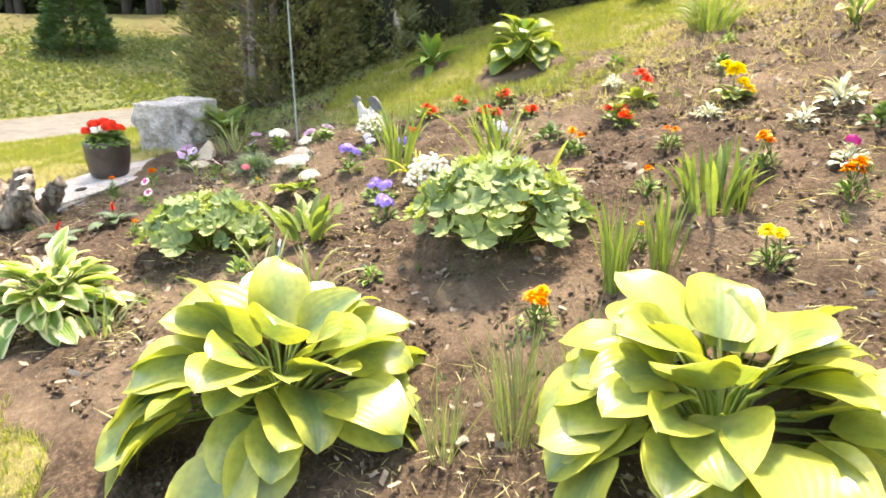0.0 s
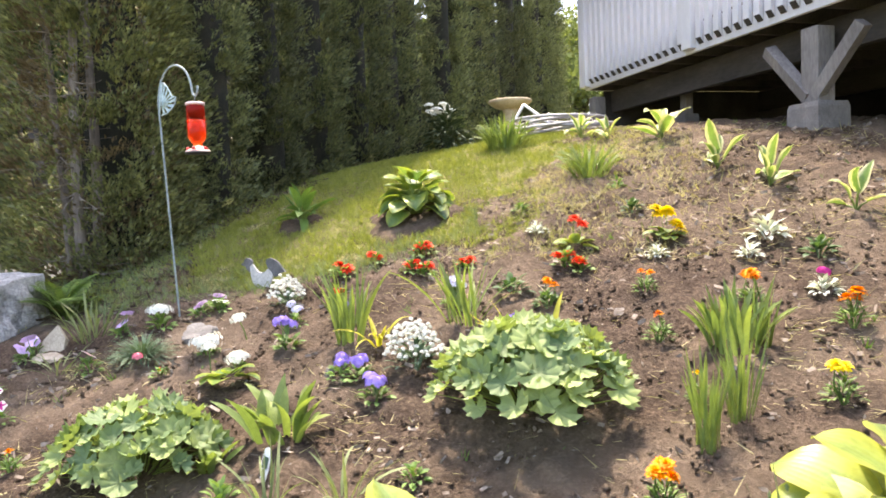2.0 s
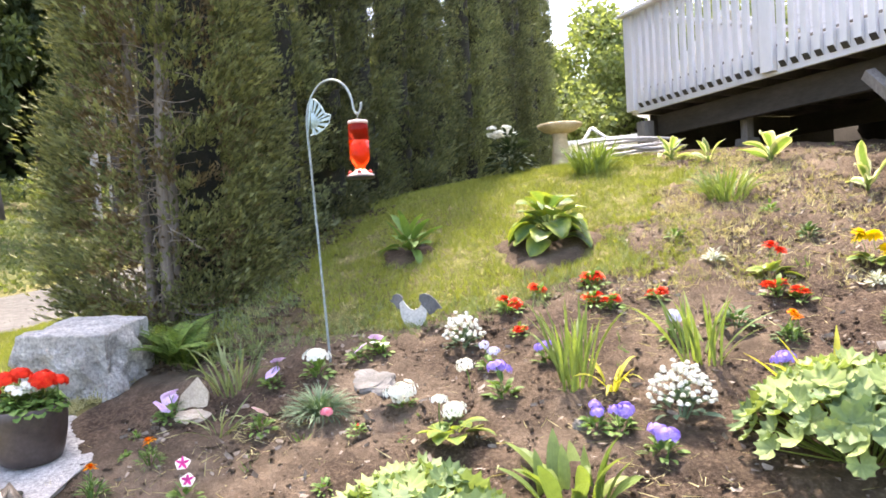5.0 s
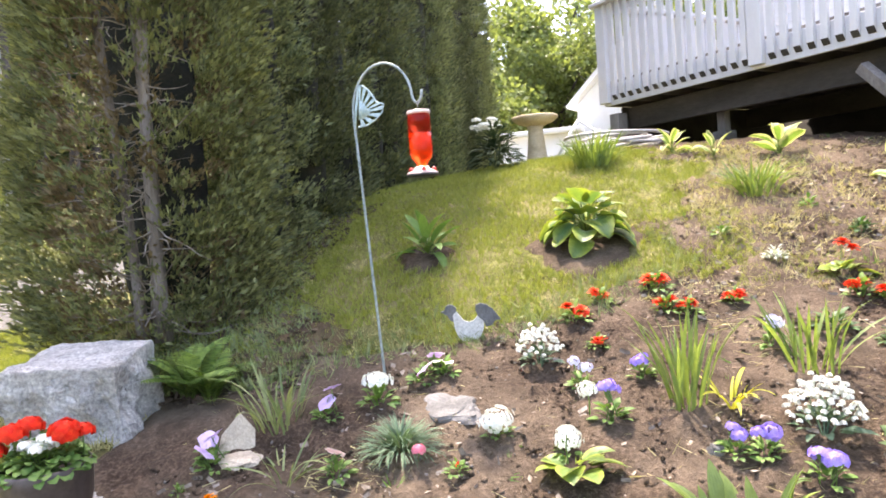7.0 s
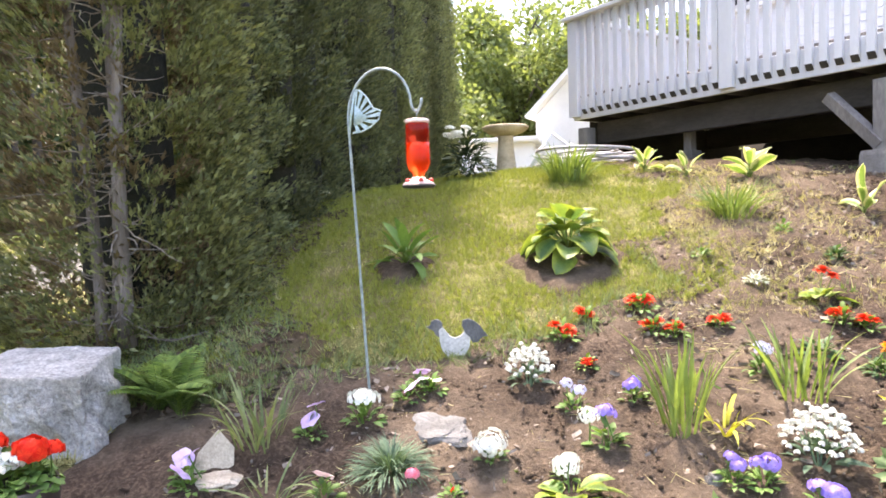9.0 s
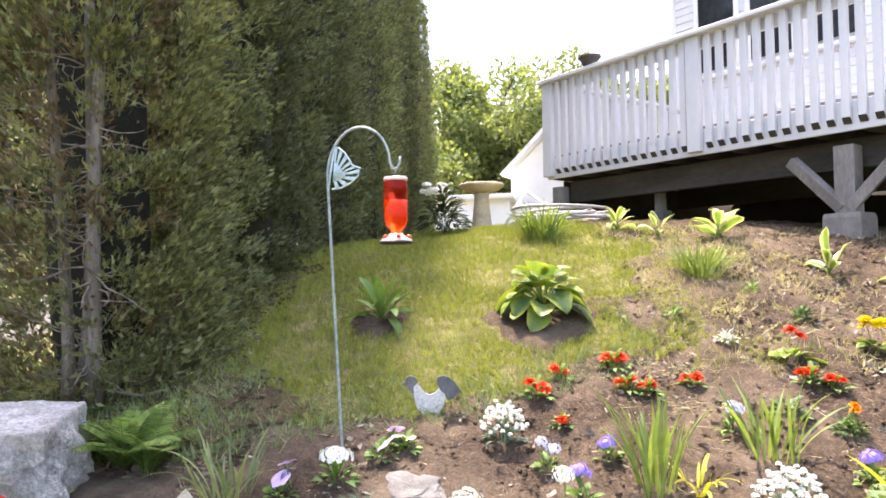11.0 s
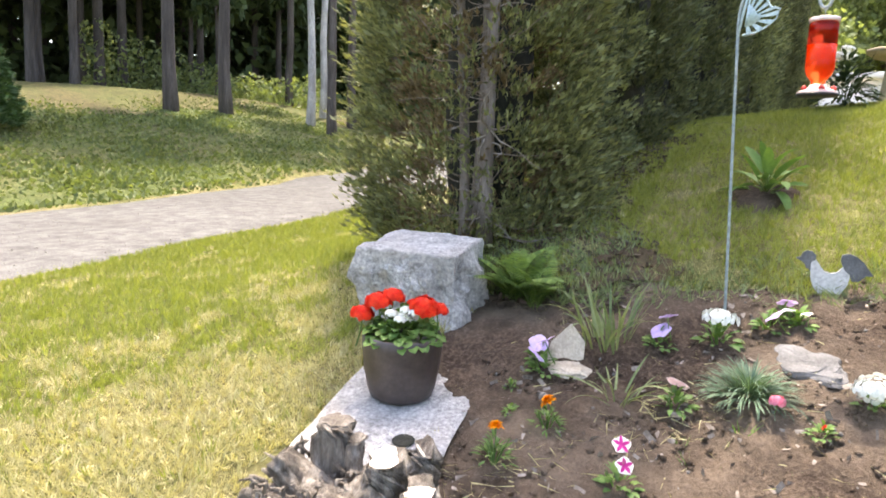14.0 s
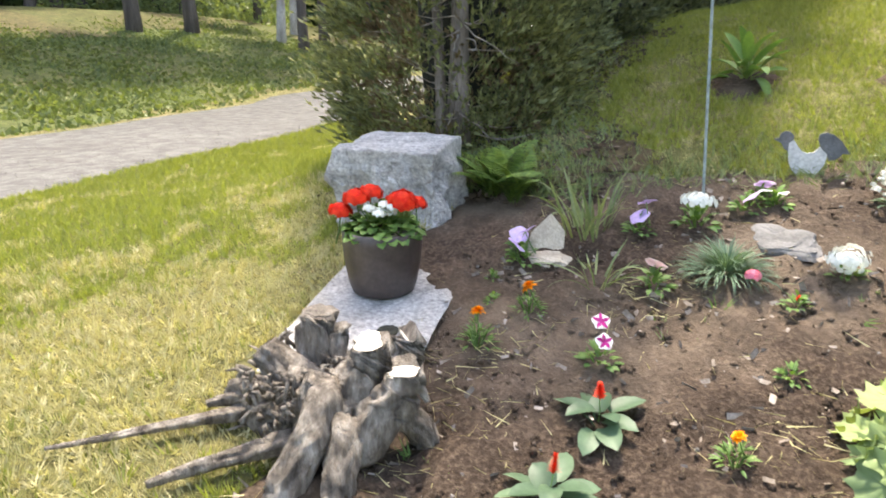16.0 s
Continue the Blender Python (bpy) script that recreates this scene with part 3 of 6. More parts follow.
def window(s, z0, w, h, parent):
    win = put("window", None, parent, pose(s, 3.365, z0))
    fr = Mesh()
    for lo, hi in (((-0.07, -0.03, -0.07), (0, 0.03, h + 0.07)), ((w, -0.03, -0.07), (w + 0.07, 0.03, h + 0.07)),
                   ((0.001, -0.03, h), (w - 0.001, 0.03, h + 0.07)), ((0.001, -0.03, h / 2 - 0.02), (w - 0.001, 0.02, h / 2 + 0.02))):
        beam_box(fr, lo, hi)
    part("frame", fr, M_WHITE, win, "white window frame")
    sl = Mesh()
    beam_box(sl, (-0.1, -0.07, -0.13), (w + 0.1, 0.03, -0.072))
    part("sill", sl, M_WHITE, win)
    for a in (0, h / 2 + 0.021):
        pn = Mesh()
        beam_box(pn, (0.002, -0.006, a + 0.001), (w - 0.002, 0.004, a + h / 2 - 0.022), bevel=0)
        part("pane", pn, M_PANE, win, smooth=False)


for s in (0.0, 0.85, 1.7, 4.6):
    window(s, 4.78, 0.60, 1.2, house)


# ---- leaves ----
def leaf(L, W, bend=0.6, cup=0.25, nseg=7, ncross=4, shape="hosta", stalk=0.0, twist=0.0, wave=0.0):
    """A leaf blade along +y from its base, bending down by bend radians; returns points, faces, uv."""
    pts, uv = [], []
    y, z, a = 0.0, 0.0, 0.0
    rows = nseg + 1
    for i in range(rows):
        v = i / nseg
        if shape == "hosta":
            w = W * 0.5 * max(0.0, math.sin(math.pi * min(1, (v * 0.93 + 0.07)) ** 0.8)) ** 0.62
        elif shape == "round":
            w = W * 0.5 * math.sqrt(max(0.0, 1 - (2 * v - 1) ** 2)) + 0.002
        elif shape == "strap":
            w = W * 0.5 * min(1.0, 0.55 + v) * (1 - v ** 4) + 0.0004
        else:
            w = W * 0.5 * math.sin(math.pi * (0.08 + 0.92 * v)) + 0.0003
        if i == rows - 1:
            w = min(w, 0.002)
        for k in range(ncross + 1):
            u = k / ncross * 2 - 1
            lift = cup * w * abs(u) ** 1.3 * (1 - 0.5 * v) + wave * W * math.sin(v * 9 + u * 2) * abs(u)
            ca, sa = math.cos(twist * v), math.sin(twist * v)
            x, h = u * w, lift
            x, h = x * ca - h * sa, x * sa + h * ca
            pts.append((x, y - h * math.sin(a), z + h * math.cos(a)))
            uv.append((0.5 + u * 0.5, v))
        a -= bend / nseg * (0.5 + v)
        y += L / nseg * math.cos(a)
        z += L / nseg * math.sin(a)
    n = ncross + 1
    fs = [(i * n + k, i * n + k + 1, (i + 1) * n + k + 1, (i + 1) * n + k) for i in range(nseg) for k in range(ncross)]
    return pts, fs, uv


def rnd(a, b):
    return random.uniform(a, b)


def scatter_mesh(name, mat, P, D, S, tri, N=None):
    """Many small copies of one small flat shape: places P, directions D, sizes S."""
    n, k = len(P), len(tri[0])
    D = D / np.linalg.norm(D, axis=1)[:, None]
    R = np.random.normal(size=(n, 3)) if N is None else N
    A = np.cross(D, R)
    A /= np.linalg.norm(A, axis=1)[:, None] + 1e-9
    B = np.cross(A, D)
    t = np.array(tri[0])
    V = P[:, None] + S[:, None, None] * (t[None, :, 0:1] * A[:, None] + t[None, :, 1:2] * D[:, None] + t[None, :, 2:3] * B[:, None])
    sizes = np.array([len(f) for f in tri[1]])
    F = np.concatenate([np.array(f) for f in tri[1]])
    F = (F[None] + (np.arange(n) * k)[:, None]).ravel()
    starts = np.concatenate([[0], np.cumsum(np.tile(sizes, n))[:-1]]).astype(np.int32)
    V = V.reshape(-1, 3)
    me = bpy.data.meshes.new(name)
    me.vertices.add(len(V))
    me.vertices.foreach_set("co", V.ravel())
    me.loops.add(F.size)
    me.loops.foreach_set("vertex_index", F.ravel().astype(np.int32))
    me.polygons.add(len(starts))
    me.polygons.foreach_set("loop_start", starts)
    me.update(calc_edges=True)
    me.materials.append(mat)
    return me


SPRAY = (((0, 0, 0), (0.13, 0.5, 0.05), (0.0, 1.0, -0.08), (-0.13, 0.45, 0.05), (0.40, 0.70, -0.06), (-0.38, 0.60, -0.07), (0.02, 0.25, 0)),
         ((0, 1, 2, 3), (6, 4, 1), (6, 3, 5)))
BLADE = (((-0.5, 0, 0), (0.5, 0, 0), (0, 1, 0)), ((0, 1, 2),))
TUFT = (((-0.10, 0, 0), (0.10, 0, 0), (0.05, 1.0, 0.25), (0, 0, 0.1), (0.25, 0, 0.1), (0.5, 0.8, 0.3), (-0.2, 0, -0.1), (-0.02, 0, -0.1), (-0.45, 0.75, -0.2)),
        ((0, 1, 2), (3, 4, 5), (6, 7, 8)))
OVAL = (((0, 0, 0), (0.28, 0.4, 0.06), (0, 1, 0), (-0.28, 0.4, 0.06)), ((0, 1, 2), (0, 2, 3)))


# ---- cedar hedge ----
def crown_data(seed, r, h, clumps, each, low=0.0, mat=M_CEDAR, name="crown", gap=None, puff=0.15):
    """Plumes of upright sprays on a column that tapers to a point; gap thins out a bare hollow of the face."""
    rs = np.random.RandomState(seed)
    z = low + rs.rand(clumps) ** 1.15 * (h - low)
    ang = rs.rand(clumps) * 2 * math.pi
    up = np.clip(z / h, 0, 1)
    prof = np.minimum(1.0, 0.80 + 0.5 * up) * np.clip(1 - up, 0, 1) ** 0.40
    wide = np.array([noise.noise((1.6 * math.cos(a) + seed, 1.6 * math.sin(a), 1.1 * b)) for a, b in zip(ang, z)])
    R = r * prof * (0.82 + 0.30 * wide + 0.16 * rs.rand(clumps))
    C = np.stack([R * np.cos(ang), R * np.sin(ang), z], -1)
    out = np.stack([np.cos(ang), np.sin(ang), 0.55 + 0 * ang], -1)
    size = puff * (0.6 + 0.8 * rs.rand(clumps)) * (0.45 + 0.55 * prof)
    i = np.repeat(np.arange(clumps), each)
    n = len(i)
    along_p = rs.rand(n) ** 0.7
    off = rs.normal(size=(n, 3)) * (0.40 * np.sqrt(along_p))[:, None] + out[i] * (along_p * 1.1 - 0.35)[:, None]
    P = C[i] + off * size[i][:, None]
    keep = np.ones(n, bool)
    if gap is not None:
        gx0, gx1, gy, gz = gap
        hollow = (P[:, 0] > gx0) & (P[:, 0] < gx1) & (P[:, 1] < gy) & (P[:, 2] < gz + 0.5 * wide[i])
        keep &= ~(hollow & (rs.rand(n) < 0.74))
    D = out[i] * 0.7 + off * 0.8 + np.array([0, 0, 0.45]) + rs.normal(size=(n, 3)) * 0.30
    S = (0.035 + 0.06 * rs.rand(n)) * (0.8 + 1.3 * size[i])
    np.random.seed(seed)
    return scatter_mesh(name, mat, P[keep], D[keep], S[keep], SPRAY)


# A dark solid whose colour is the shade deep inside a crown.
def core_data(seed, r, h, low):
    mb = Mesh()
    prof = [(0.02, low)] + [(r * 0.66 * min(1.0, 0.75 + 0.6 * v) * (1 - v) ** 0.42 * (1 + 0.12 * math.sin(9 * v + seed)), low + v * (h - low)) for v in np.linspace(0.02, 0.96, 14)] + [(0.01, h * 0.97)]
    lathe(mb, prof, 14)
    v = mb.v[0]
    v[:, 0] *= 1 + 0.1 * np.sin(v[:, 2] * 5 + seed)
    return mb.data("shade_core", M_INNERSHADE)


def trunk_data(h, lean=0.0):
    mb = Mesh()
    tube(mb, [(lean * k * 0.05, 0.02 * math.sin(k), -0.1 + k * h / 6) for k in range(7)], [0.075 - 0.010 * k for k in range(7)], 9)
    return mb.data("trunk", M_BARK)


CROWNS = [crown_data(11 + i, 0.44, 7.7, 520, 50, -0.05) for i in range(4)]
CORES = [core_data(i, 0.36, 7.4, 0.1) for i in range(4)]
TRUNK = trunk_data(5.5)
for i in range(15):
    y = 4.98 + 0.87 * i + rnd(-0.08, 0.08)
    x = -5.90 + 0.05 * (y - 4) + rnd(-0.17, 0.13)
    tree = thing("cedar_tree", x, y, None, "tall narrow dark green cedar of a close hedge row", "tree", "cedars of the hedge row", rnd(0, 360))
    sc = rnd(0.90, 1.06)
    tree.scale = (sc, sc, min(rnd(0.92, 1.05), 0.80 + 0.035 * i))
    put("trunk", TRUNK, tree)
    put("crown", CROWNS[i % 4], tree)
    put("shade_core", CORES[i % 4], tree)

# the end tree has two bare leaning stems and dead twigs in a hollow of its face
end = thing("cedar_tree", -6.13, 4.08, None, "end cedar of the hedge with bare stems and dead twigs", "tree", "cedars of the hedge row")
end.scale = (1, 1, 0.80)
put("crown", crown_data(31, 0.90, 7.4, 1400, 54, -0.18, M_CEDAREND, gap=(-0.22, 0.40, -0.34, 2.5), puff=0.17), end)
put("dead_foliage", crown_data(37, 0.70, 5.6, 420, 36, -0.1, M_DEADSPRAY, "dead_foliage"), end, None, "brown dead sprays inside the tree")
# dark core: shade behind the end tree's sprays, put into its colour
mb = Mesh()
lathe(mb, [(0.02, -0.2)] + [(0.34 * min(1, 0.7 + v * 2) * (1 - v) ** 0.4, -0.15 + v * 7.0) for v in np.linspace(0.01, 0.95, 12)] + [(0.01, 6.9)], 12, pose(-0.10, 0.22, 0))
part("shade_core", mb, M_INNERSHADE, end)
for sx, sy, lx, ly, rad, count in ((0.10, -0.46, -0.20, 0.10, 0.036, 46), (0.27, -0.50, 0.02, 0.16, 0.046, 52), (0.0, -0.1, 0.0, 0.1, 0.05, 16)):
    mb = Mesh()
    pts = [(sx + lx * v + 0.025 * math.sin(6 * v + 9 * sx), sy + ly * v, -0.10 + 4.3 * v) for v in np.linspace(0, 1, 13)]
    tube(mb, pts, [rad * (1 - 0.55 * v) * (1.25 if v == 0 else 1) for v in np.linspace(0, 1, 13)], 10)
    stem = part("stem", mb, M_BARK, end, "bare grey leaning stem")
    for k in range(count):
        v = rnd(0.03, 0.60)
        p = Vector(pts[int(v * 12)]).lerp(Vector(pts[int(v * 12) + 1]), v * 12 % 1)
        a = rnd(-3.0, 0.3)
        ln = rnd(0.18, 0.55)
        q = [p]
        dr = Vector((math.cos(a), math.sin(a) * 0.8, rnd(-0.6, 0.5)))
        for st in range(6):
            q.append(q[-1] + dr * ln / 6)
            dr = (dr + Vector((rnd(-0.5, 0.5), rnd(-0.5, 0.5), rnd(-0.3, 0.45)))).normalized()
        tw = Mesh()
        tube(tw, q, [0.0075 - 0.001 * st for st in range(7)], 5, False)
        part("twig", tw, M_TWIG, end)


# ---- granite ----
def rough_block(name, lo, hi, seed, jag, mat, cuts=9, bevel=0.03):
    bm = bmesh.new()
    bmesh.ops.create_cube(bm, size=1)
    bmesh.ops.bevel(bm, geom=bm.edges[:], offset=bevel, segments=1, affect="EDGES")
    bmesh.ops.subdivide_edges(bm, edges=bm.edges[:], cuts=cuts, use_grid_fill=True)
    for v in bm.verts:
        c = v.co.copy()
        side = 1 - ease(0.30, 0.48, abs(c.z)) * 0.85
        d = noise.noise((c.x * 3.1 + seed, c.y * 3.1, c.z * 3.1)) * jag + noise.noise((c.x * 9 + seed, c.y * 9, c.z * 9)) * jag * 0.5 + abs(noise.noise((c.x * 19, c.y * 19 + seed, c.z * 19))) * jag * 0.35
        n = Vector((c.x if abs(c.x) > 0.45 else 0, c.y if abs(c.y) > 0.45 else 0, c.z if abs(c.z) > 0.45 else 0))
        if n.length:
            c += n.normalized() * d * side
        v.co = Vector([lo[i] + (c[i] + 0.5) * (hi[i] - lo[i]) for i in range(3)])
    me = bpy.data.meshes.new(name)
    bm.to_mesh(me)
    bm.free()
    me.materials.append(mat)
    return me


block = new("granite_block", rough_block("granite_block", (-0.29, -0.20, -0.24), (0.24, 0.24, 0.52), 4.0, 0.17, M_GRANITE, 26, 0.012))
block.matrix_world = pose(-5.775, 2.845, 0.650, 7, 0, 10)
tagged(block, "rough split grey granite block at the bed's corner", "stone block")
slab = new("granite_slab", rough_block("granite_slab", (-0.29, -0.56, -0.16), (0.25, 0.66, 0.045), 9.0, 0.13, M_GRANITE, 22, 0.02))
slab.matrix_world = pose(-5.35, 2.04, 0.605, 9, 0, 14)
tagged(slab, "low flat grey granite slab edging the bed", "stone slab")


# A low disc on the slab; its near-black colour is the hole's shade.
def drill_hole():
    mb = Mesh()
    lathe(mb, ((0.034, 0.0), (0.04, 0.004), (0.042, 0.008), (0.03, 0.009), (0.0, 0.0085)), 14)
    return mb


hole_disc = part("drill_hole", drill_hole(), M_INNERSHADE, slab, "near-black disc for the shade in a drilled hole")
at = slab.matrix_world.inverted() @ Vector((-5.186, 1.764, 0.68))
top = max(v.co.z for v in slab.data.vertices if math.hypot(v.co.x - at.x, v.co.y - at.y) < 0.06)
hole_disc.matrix_basis = pose(at.x, at.y, top - 0.002)

# ---- planter ----
planter = thing("planter", -5.40, 2.06, 0.648, "dark brown tub of red geraniums standing on the slab", "flower pot")
mb = Mesh()
lathe(mb, ((0.0, 0.0), (0.108, 0.0), (0.125, 0.012), (0.138, 0.05), (0.153, 0.13), (0.160, 0.21), (0.160, 0.255), (0.155, 0.262), (0.148, 0.258), (0.146, 0.22), (0.0, 0.215)), 40)
part("tub", mb, M_POT, planter)

# ---- hook with the feeder ----
HX, HY = -4.385, 3.02
hook = thing("garden_hook", HX + 0.042, HY, None, "slender grey-green iron shepherd hook with butterfly cut-out", "shepherd hook")
HZ = 2.405 - H(HX, HY)
mb = Mesh()
pole = [(0.02 * (v - 0.5) * 0, 0.0, -0.2 + (HZ - 0.26 + 0.2) * v) for v in np.linspace(0, 1, 8)]
arc = []
for v in np.linspace(0, 1, 16):
    a = math.pi * (1 - v)
    arc.append((0.15 + 0.15 * math.cos(a), 0.0, HZ - 0.20 + 0.20 * math.sin(a) + 0.06 * v))
tail = [(0.303, 0, HZ - 0.155), (0.310, 0, HZ - 0.170), (0.322, 0, HZ - 0.177), (0.336, 0, HZ - 0.168), (0.346, 0, HZ - 0.148), (0.350, 0, HZ - 0.120)]
path3 = pole + arc + tail
tube(mb, path3, [0.0065] * len(path3), 8)
part("pole", mb, M_HOOK, hook)
mb = Mesh()
WX, WZ = 0.012, HZ - 0.245


def wing_plate(outline):
    n = len(outline)
    mb.add([(WX + x, -0.002, WZ + z) for x, z in outline] + [(WX + x, 0.002, WZ + z) for x, z in outline],
           [tuple(range(n)), tuple(range(2 * n - 1, n - 1, -1))] + [(i, n + i, n + (i + 1) % n, (i + 1) % n) for i in range(n)])


EDGE = ((0.030, 0.192), (0.052, 0.188), (0.078, 0.162), (0.098, 0.128), (0.110, 0.102), (0.146, 0.088), (0.134, 0.052), (0.096, 0.022), (0.050, 0.002), (0.006, 0.0))
ROOT = (0.018, 0.062)


def toward(p, k):
    return ROOT[0] + (p[0] - ROOT[0]) * k, ROOT[1] + (p[1] - ROOT[1]) * k


# solid middle of the wing and its rim; the fingers between the veins are fitted to them
wing_plate([toward(p, 0.46) for p in EDGE])
rim = [(WX + x, 0, WZ + z) for x, z in EDGE]
tube(mb, rim, [0.0045] * len(rim), 6)
tube(mb, ((WX - 0.012, 0, WZ - 0.01), (WX + 0.006, 0, WZ + 0.09), (WX + 0.030, 0, WZ + 0.192)), (0.005, 0.006, 0.004), 6)
butterfly = part("butterfly", mb, M_BUTTER, hook, "pale blue-green butterfly ornament")
for p0, p1 in zip(EDGE, EDGE[1:]):
    q0 = (p0[0] * 0.88 + p1[0] * 0.12, p0[1] * 0.88 + p1[1] * 0.12)
    q1 = (p0[0] * 0.34 + p1[0] * 0.66, p0[1] * 0.34 + p1[1] * 0.66)
    mb = Mesh()
    wing_plate([toward(q0, 0.47), toward(q0, 1.0), toward(q1, 1.0), toward(q1, 0.47)])
    part("wing_finger", mb, M_BUTTER, butterfly, smooth=False)
hook.rotation_mode = "XYZ"
hook.rotation_euler = (0, radians(-2.6), radians(-6))

feeder = thing("hummingbird_feeder", HX + 0.305, HY - 0.035, 2.20, "bird feeder bottle full of orange-red nectar hanging from the hook", "bird feeder")
mb = Mesh()
lathe(mb, ((0.0, -0.252), (0.024, -0.250), (0.027, -0.236), (0.044, -0.216), (0.0525, -0.192), (0.0525, -0.100), (0.0, -0.100)), 26)
nectar = part("nectar", mb, M_NECTAR, feeder, "orange-red nectar")
nectar.visible_shadow = False
mb = Mesh()
lathe(mb, ((0.0, -0.0995), (0.0525, -0.0995), (0.0525, -0.022), (0.047, -0.012), (0.0, -0.011)), 26)
bottle = part("bottle", mb, M_REDGLASS, feeder, "dark red glass above the nectar")
bottle.visible_shadow = False
mb = Mesh()
lathe(mb, ((0.053, -0.013), (0.055, -0.008), (0.055, 0.0), (0.05, 0.004), (0.0, 0.006)), 26)
part("cap", mb, M_FEEDPINK, feeder, "pinkish pale cap")
mb = Mesh()
lathe(mb, ((0.0, -0.250), (0.030, -0.252), (0.034, -0.262), (0.060, -0.274), (0.072, -0.282), (0.073, -0.286), (0.0, -0.2865)), 30)
part("tray", mb, M_FEEDPINK, feeder, "pale flared feeding tray")
mb = Mesh()
lathe(mb, ((0.0, -0.2868), (0.074, -0.2868), (0.077, -0.291), (0.070, -0.299), (0.03, -0.302), (0.0, -0.302)), 30)
part("tray_base", mb, M_BLACKPOT, feeder, "dark base of the tray")
mb = Mesh()
tube(mb, [(0, 0, 0.01), (0, 0, 0.03), (0.008, 0, 0.04), (0, 0, 0.05), (-0.008, 0, 0.04), (0, 0, 0.03)], [0.002] * 6, 5)
part("hanger", mb, M_HOOK, feeder)
for k in range(5):
    a = k * 1.257
    mb = Mesh()
    lathe(mb, ((0.0, 0.012), (0.006, 0.010), (0.012, 0.0), (0.012, -0.004), (0.0, -0.004)), 10, pose(0.056 * math.cos(a), 0.056 * math.sin(a), -0.268))
    part("feeding_port", mb, M_REDPLASTIC, feeder, "small red flower-shaped port")

# ---- hen cut-out ----
hen = thing("hen_ornament", -3.97, 3.37, H(-3.97, 3.37) + 0.008, "flat grey hen-shaped garden ornament stuck in the soil", "garden ornament", yaw=8)


def flat_shape(mb, outline, th, y=0.0):
    n = len(outline)
    vs = [(x, y - th / 2, z) for x, z in outline] + [(x, y + th / 2, z) for x, z in outline]
    fs = [tuple(range(n)), tuple(range(2 * n - 1, n - 1, -1))] + [(i, n + i, n + (i + 1) % n, (i + 1) % n) for i in range(n)]
    mb.add(vs, fs)


mb = Mesh()
body = [(-0.078 * math.cos(math.pi * k / 16), 0.085 - 0.105 * math.sin(math.pi * k / 16)) for k in range(17)] + [(0.082, 0.120), (0.066, 0.142), (0.046, 0.118), (0.026, 0.096), (0.0, 0.088), (-0.026, 0.098), (-0.044, 0.122), (-0.062, 0.148), (-0.086, 0.150)]
flat_shape(mb, body, 0.014)
part("body", mb, M_HEN, hen, smooth=False)
mb = Mesh()
flat_shape(mb, [(-0.145, 0.148), (-0.124, 0.156), (-0.118, 0.176), (-0.100, 0.186), (-0.078, 0.182), (-0.062, 0.166), (-0.064, 0.146), (-0.082, 0.132), (-0.080, 0.095), (-0.098, 0.106), (-0.112, 0.132)], 0.02)
part("head", mb, M_HENDARK, hen, "dark head", smooth=False)
mb = Mesh()
flat_shape(mb, [(0.052, 0.112), (0.036, 0.150), (0.040, 0.176), (0.066, 0.184), (0.096, 0.174), (0.126, 0.150), (0.146, 0.122), (0.168, 0.092), (0.140, 0.092), (0.116, 0.066), (0.088, 0.060), (0.076, 0.090)], 0.02)
part("tail", mb, M_HENDARK, hen, "dark tail", smooth=False)

# ---- bird bath ----
bath = thing("bird_bath", -3.70, 8.10, H(-3.7, 8.1) - 0.02, "buff cast-stone bird bath on a tapering pedestal", "bird bath")
mb = Mesh()
lathe(mb, ((0.0, 0.0), (0.16, 0.0), (0.16, 0.035), (0.135, 0.06), (0.115, 0.16), (0.09, 0.40), (0.088, 0.46), (0.10, 0.50), (0.0, 0.50)), 28)
part("pedestal", mb, M_BATH, bath)
mb = Mesh()
lathe(mb, ((0.0, 0.495), (0.10, 0.495), (0.20, 0.53), (0.265, 0.575), (0.275, 0.60), (0.262, 0.612), (0.22, 0.585), (0.10, 0.555), (0.0, 0.55)), 36)
part("basin", mb, M_BATH, bath)

# ---- stump ----
stump = thing("driftwood_stump", -5.12, 1.36, H(-5.12, 1.36), "grey weathered cedar stump with pale sawn limb ends and sprawling roots", "tree stump")


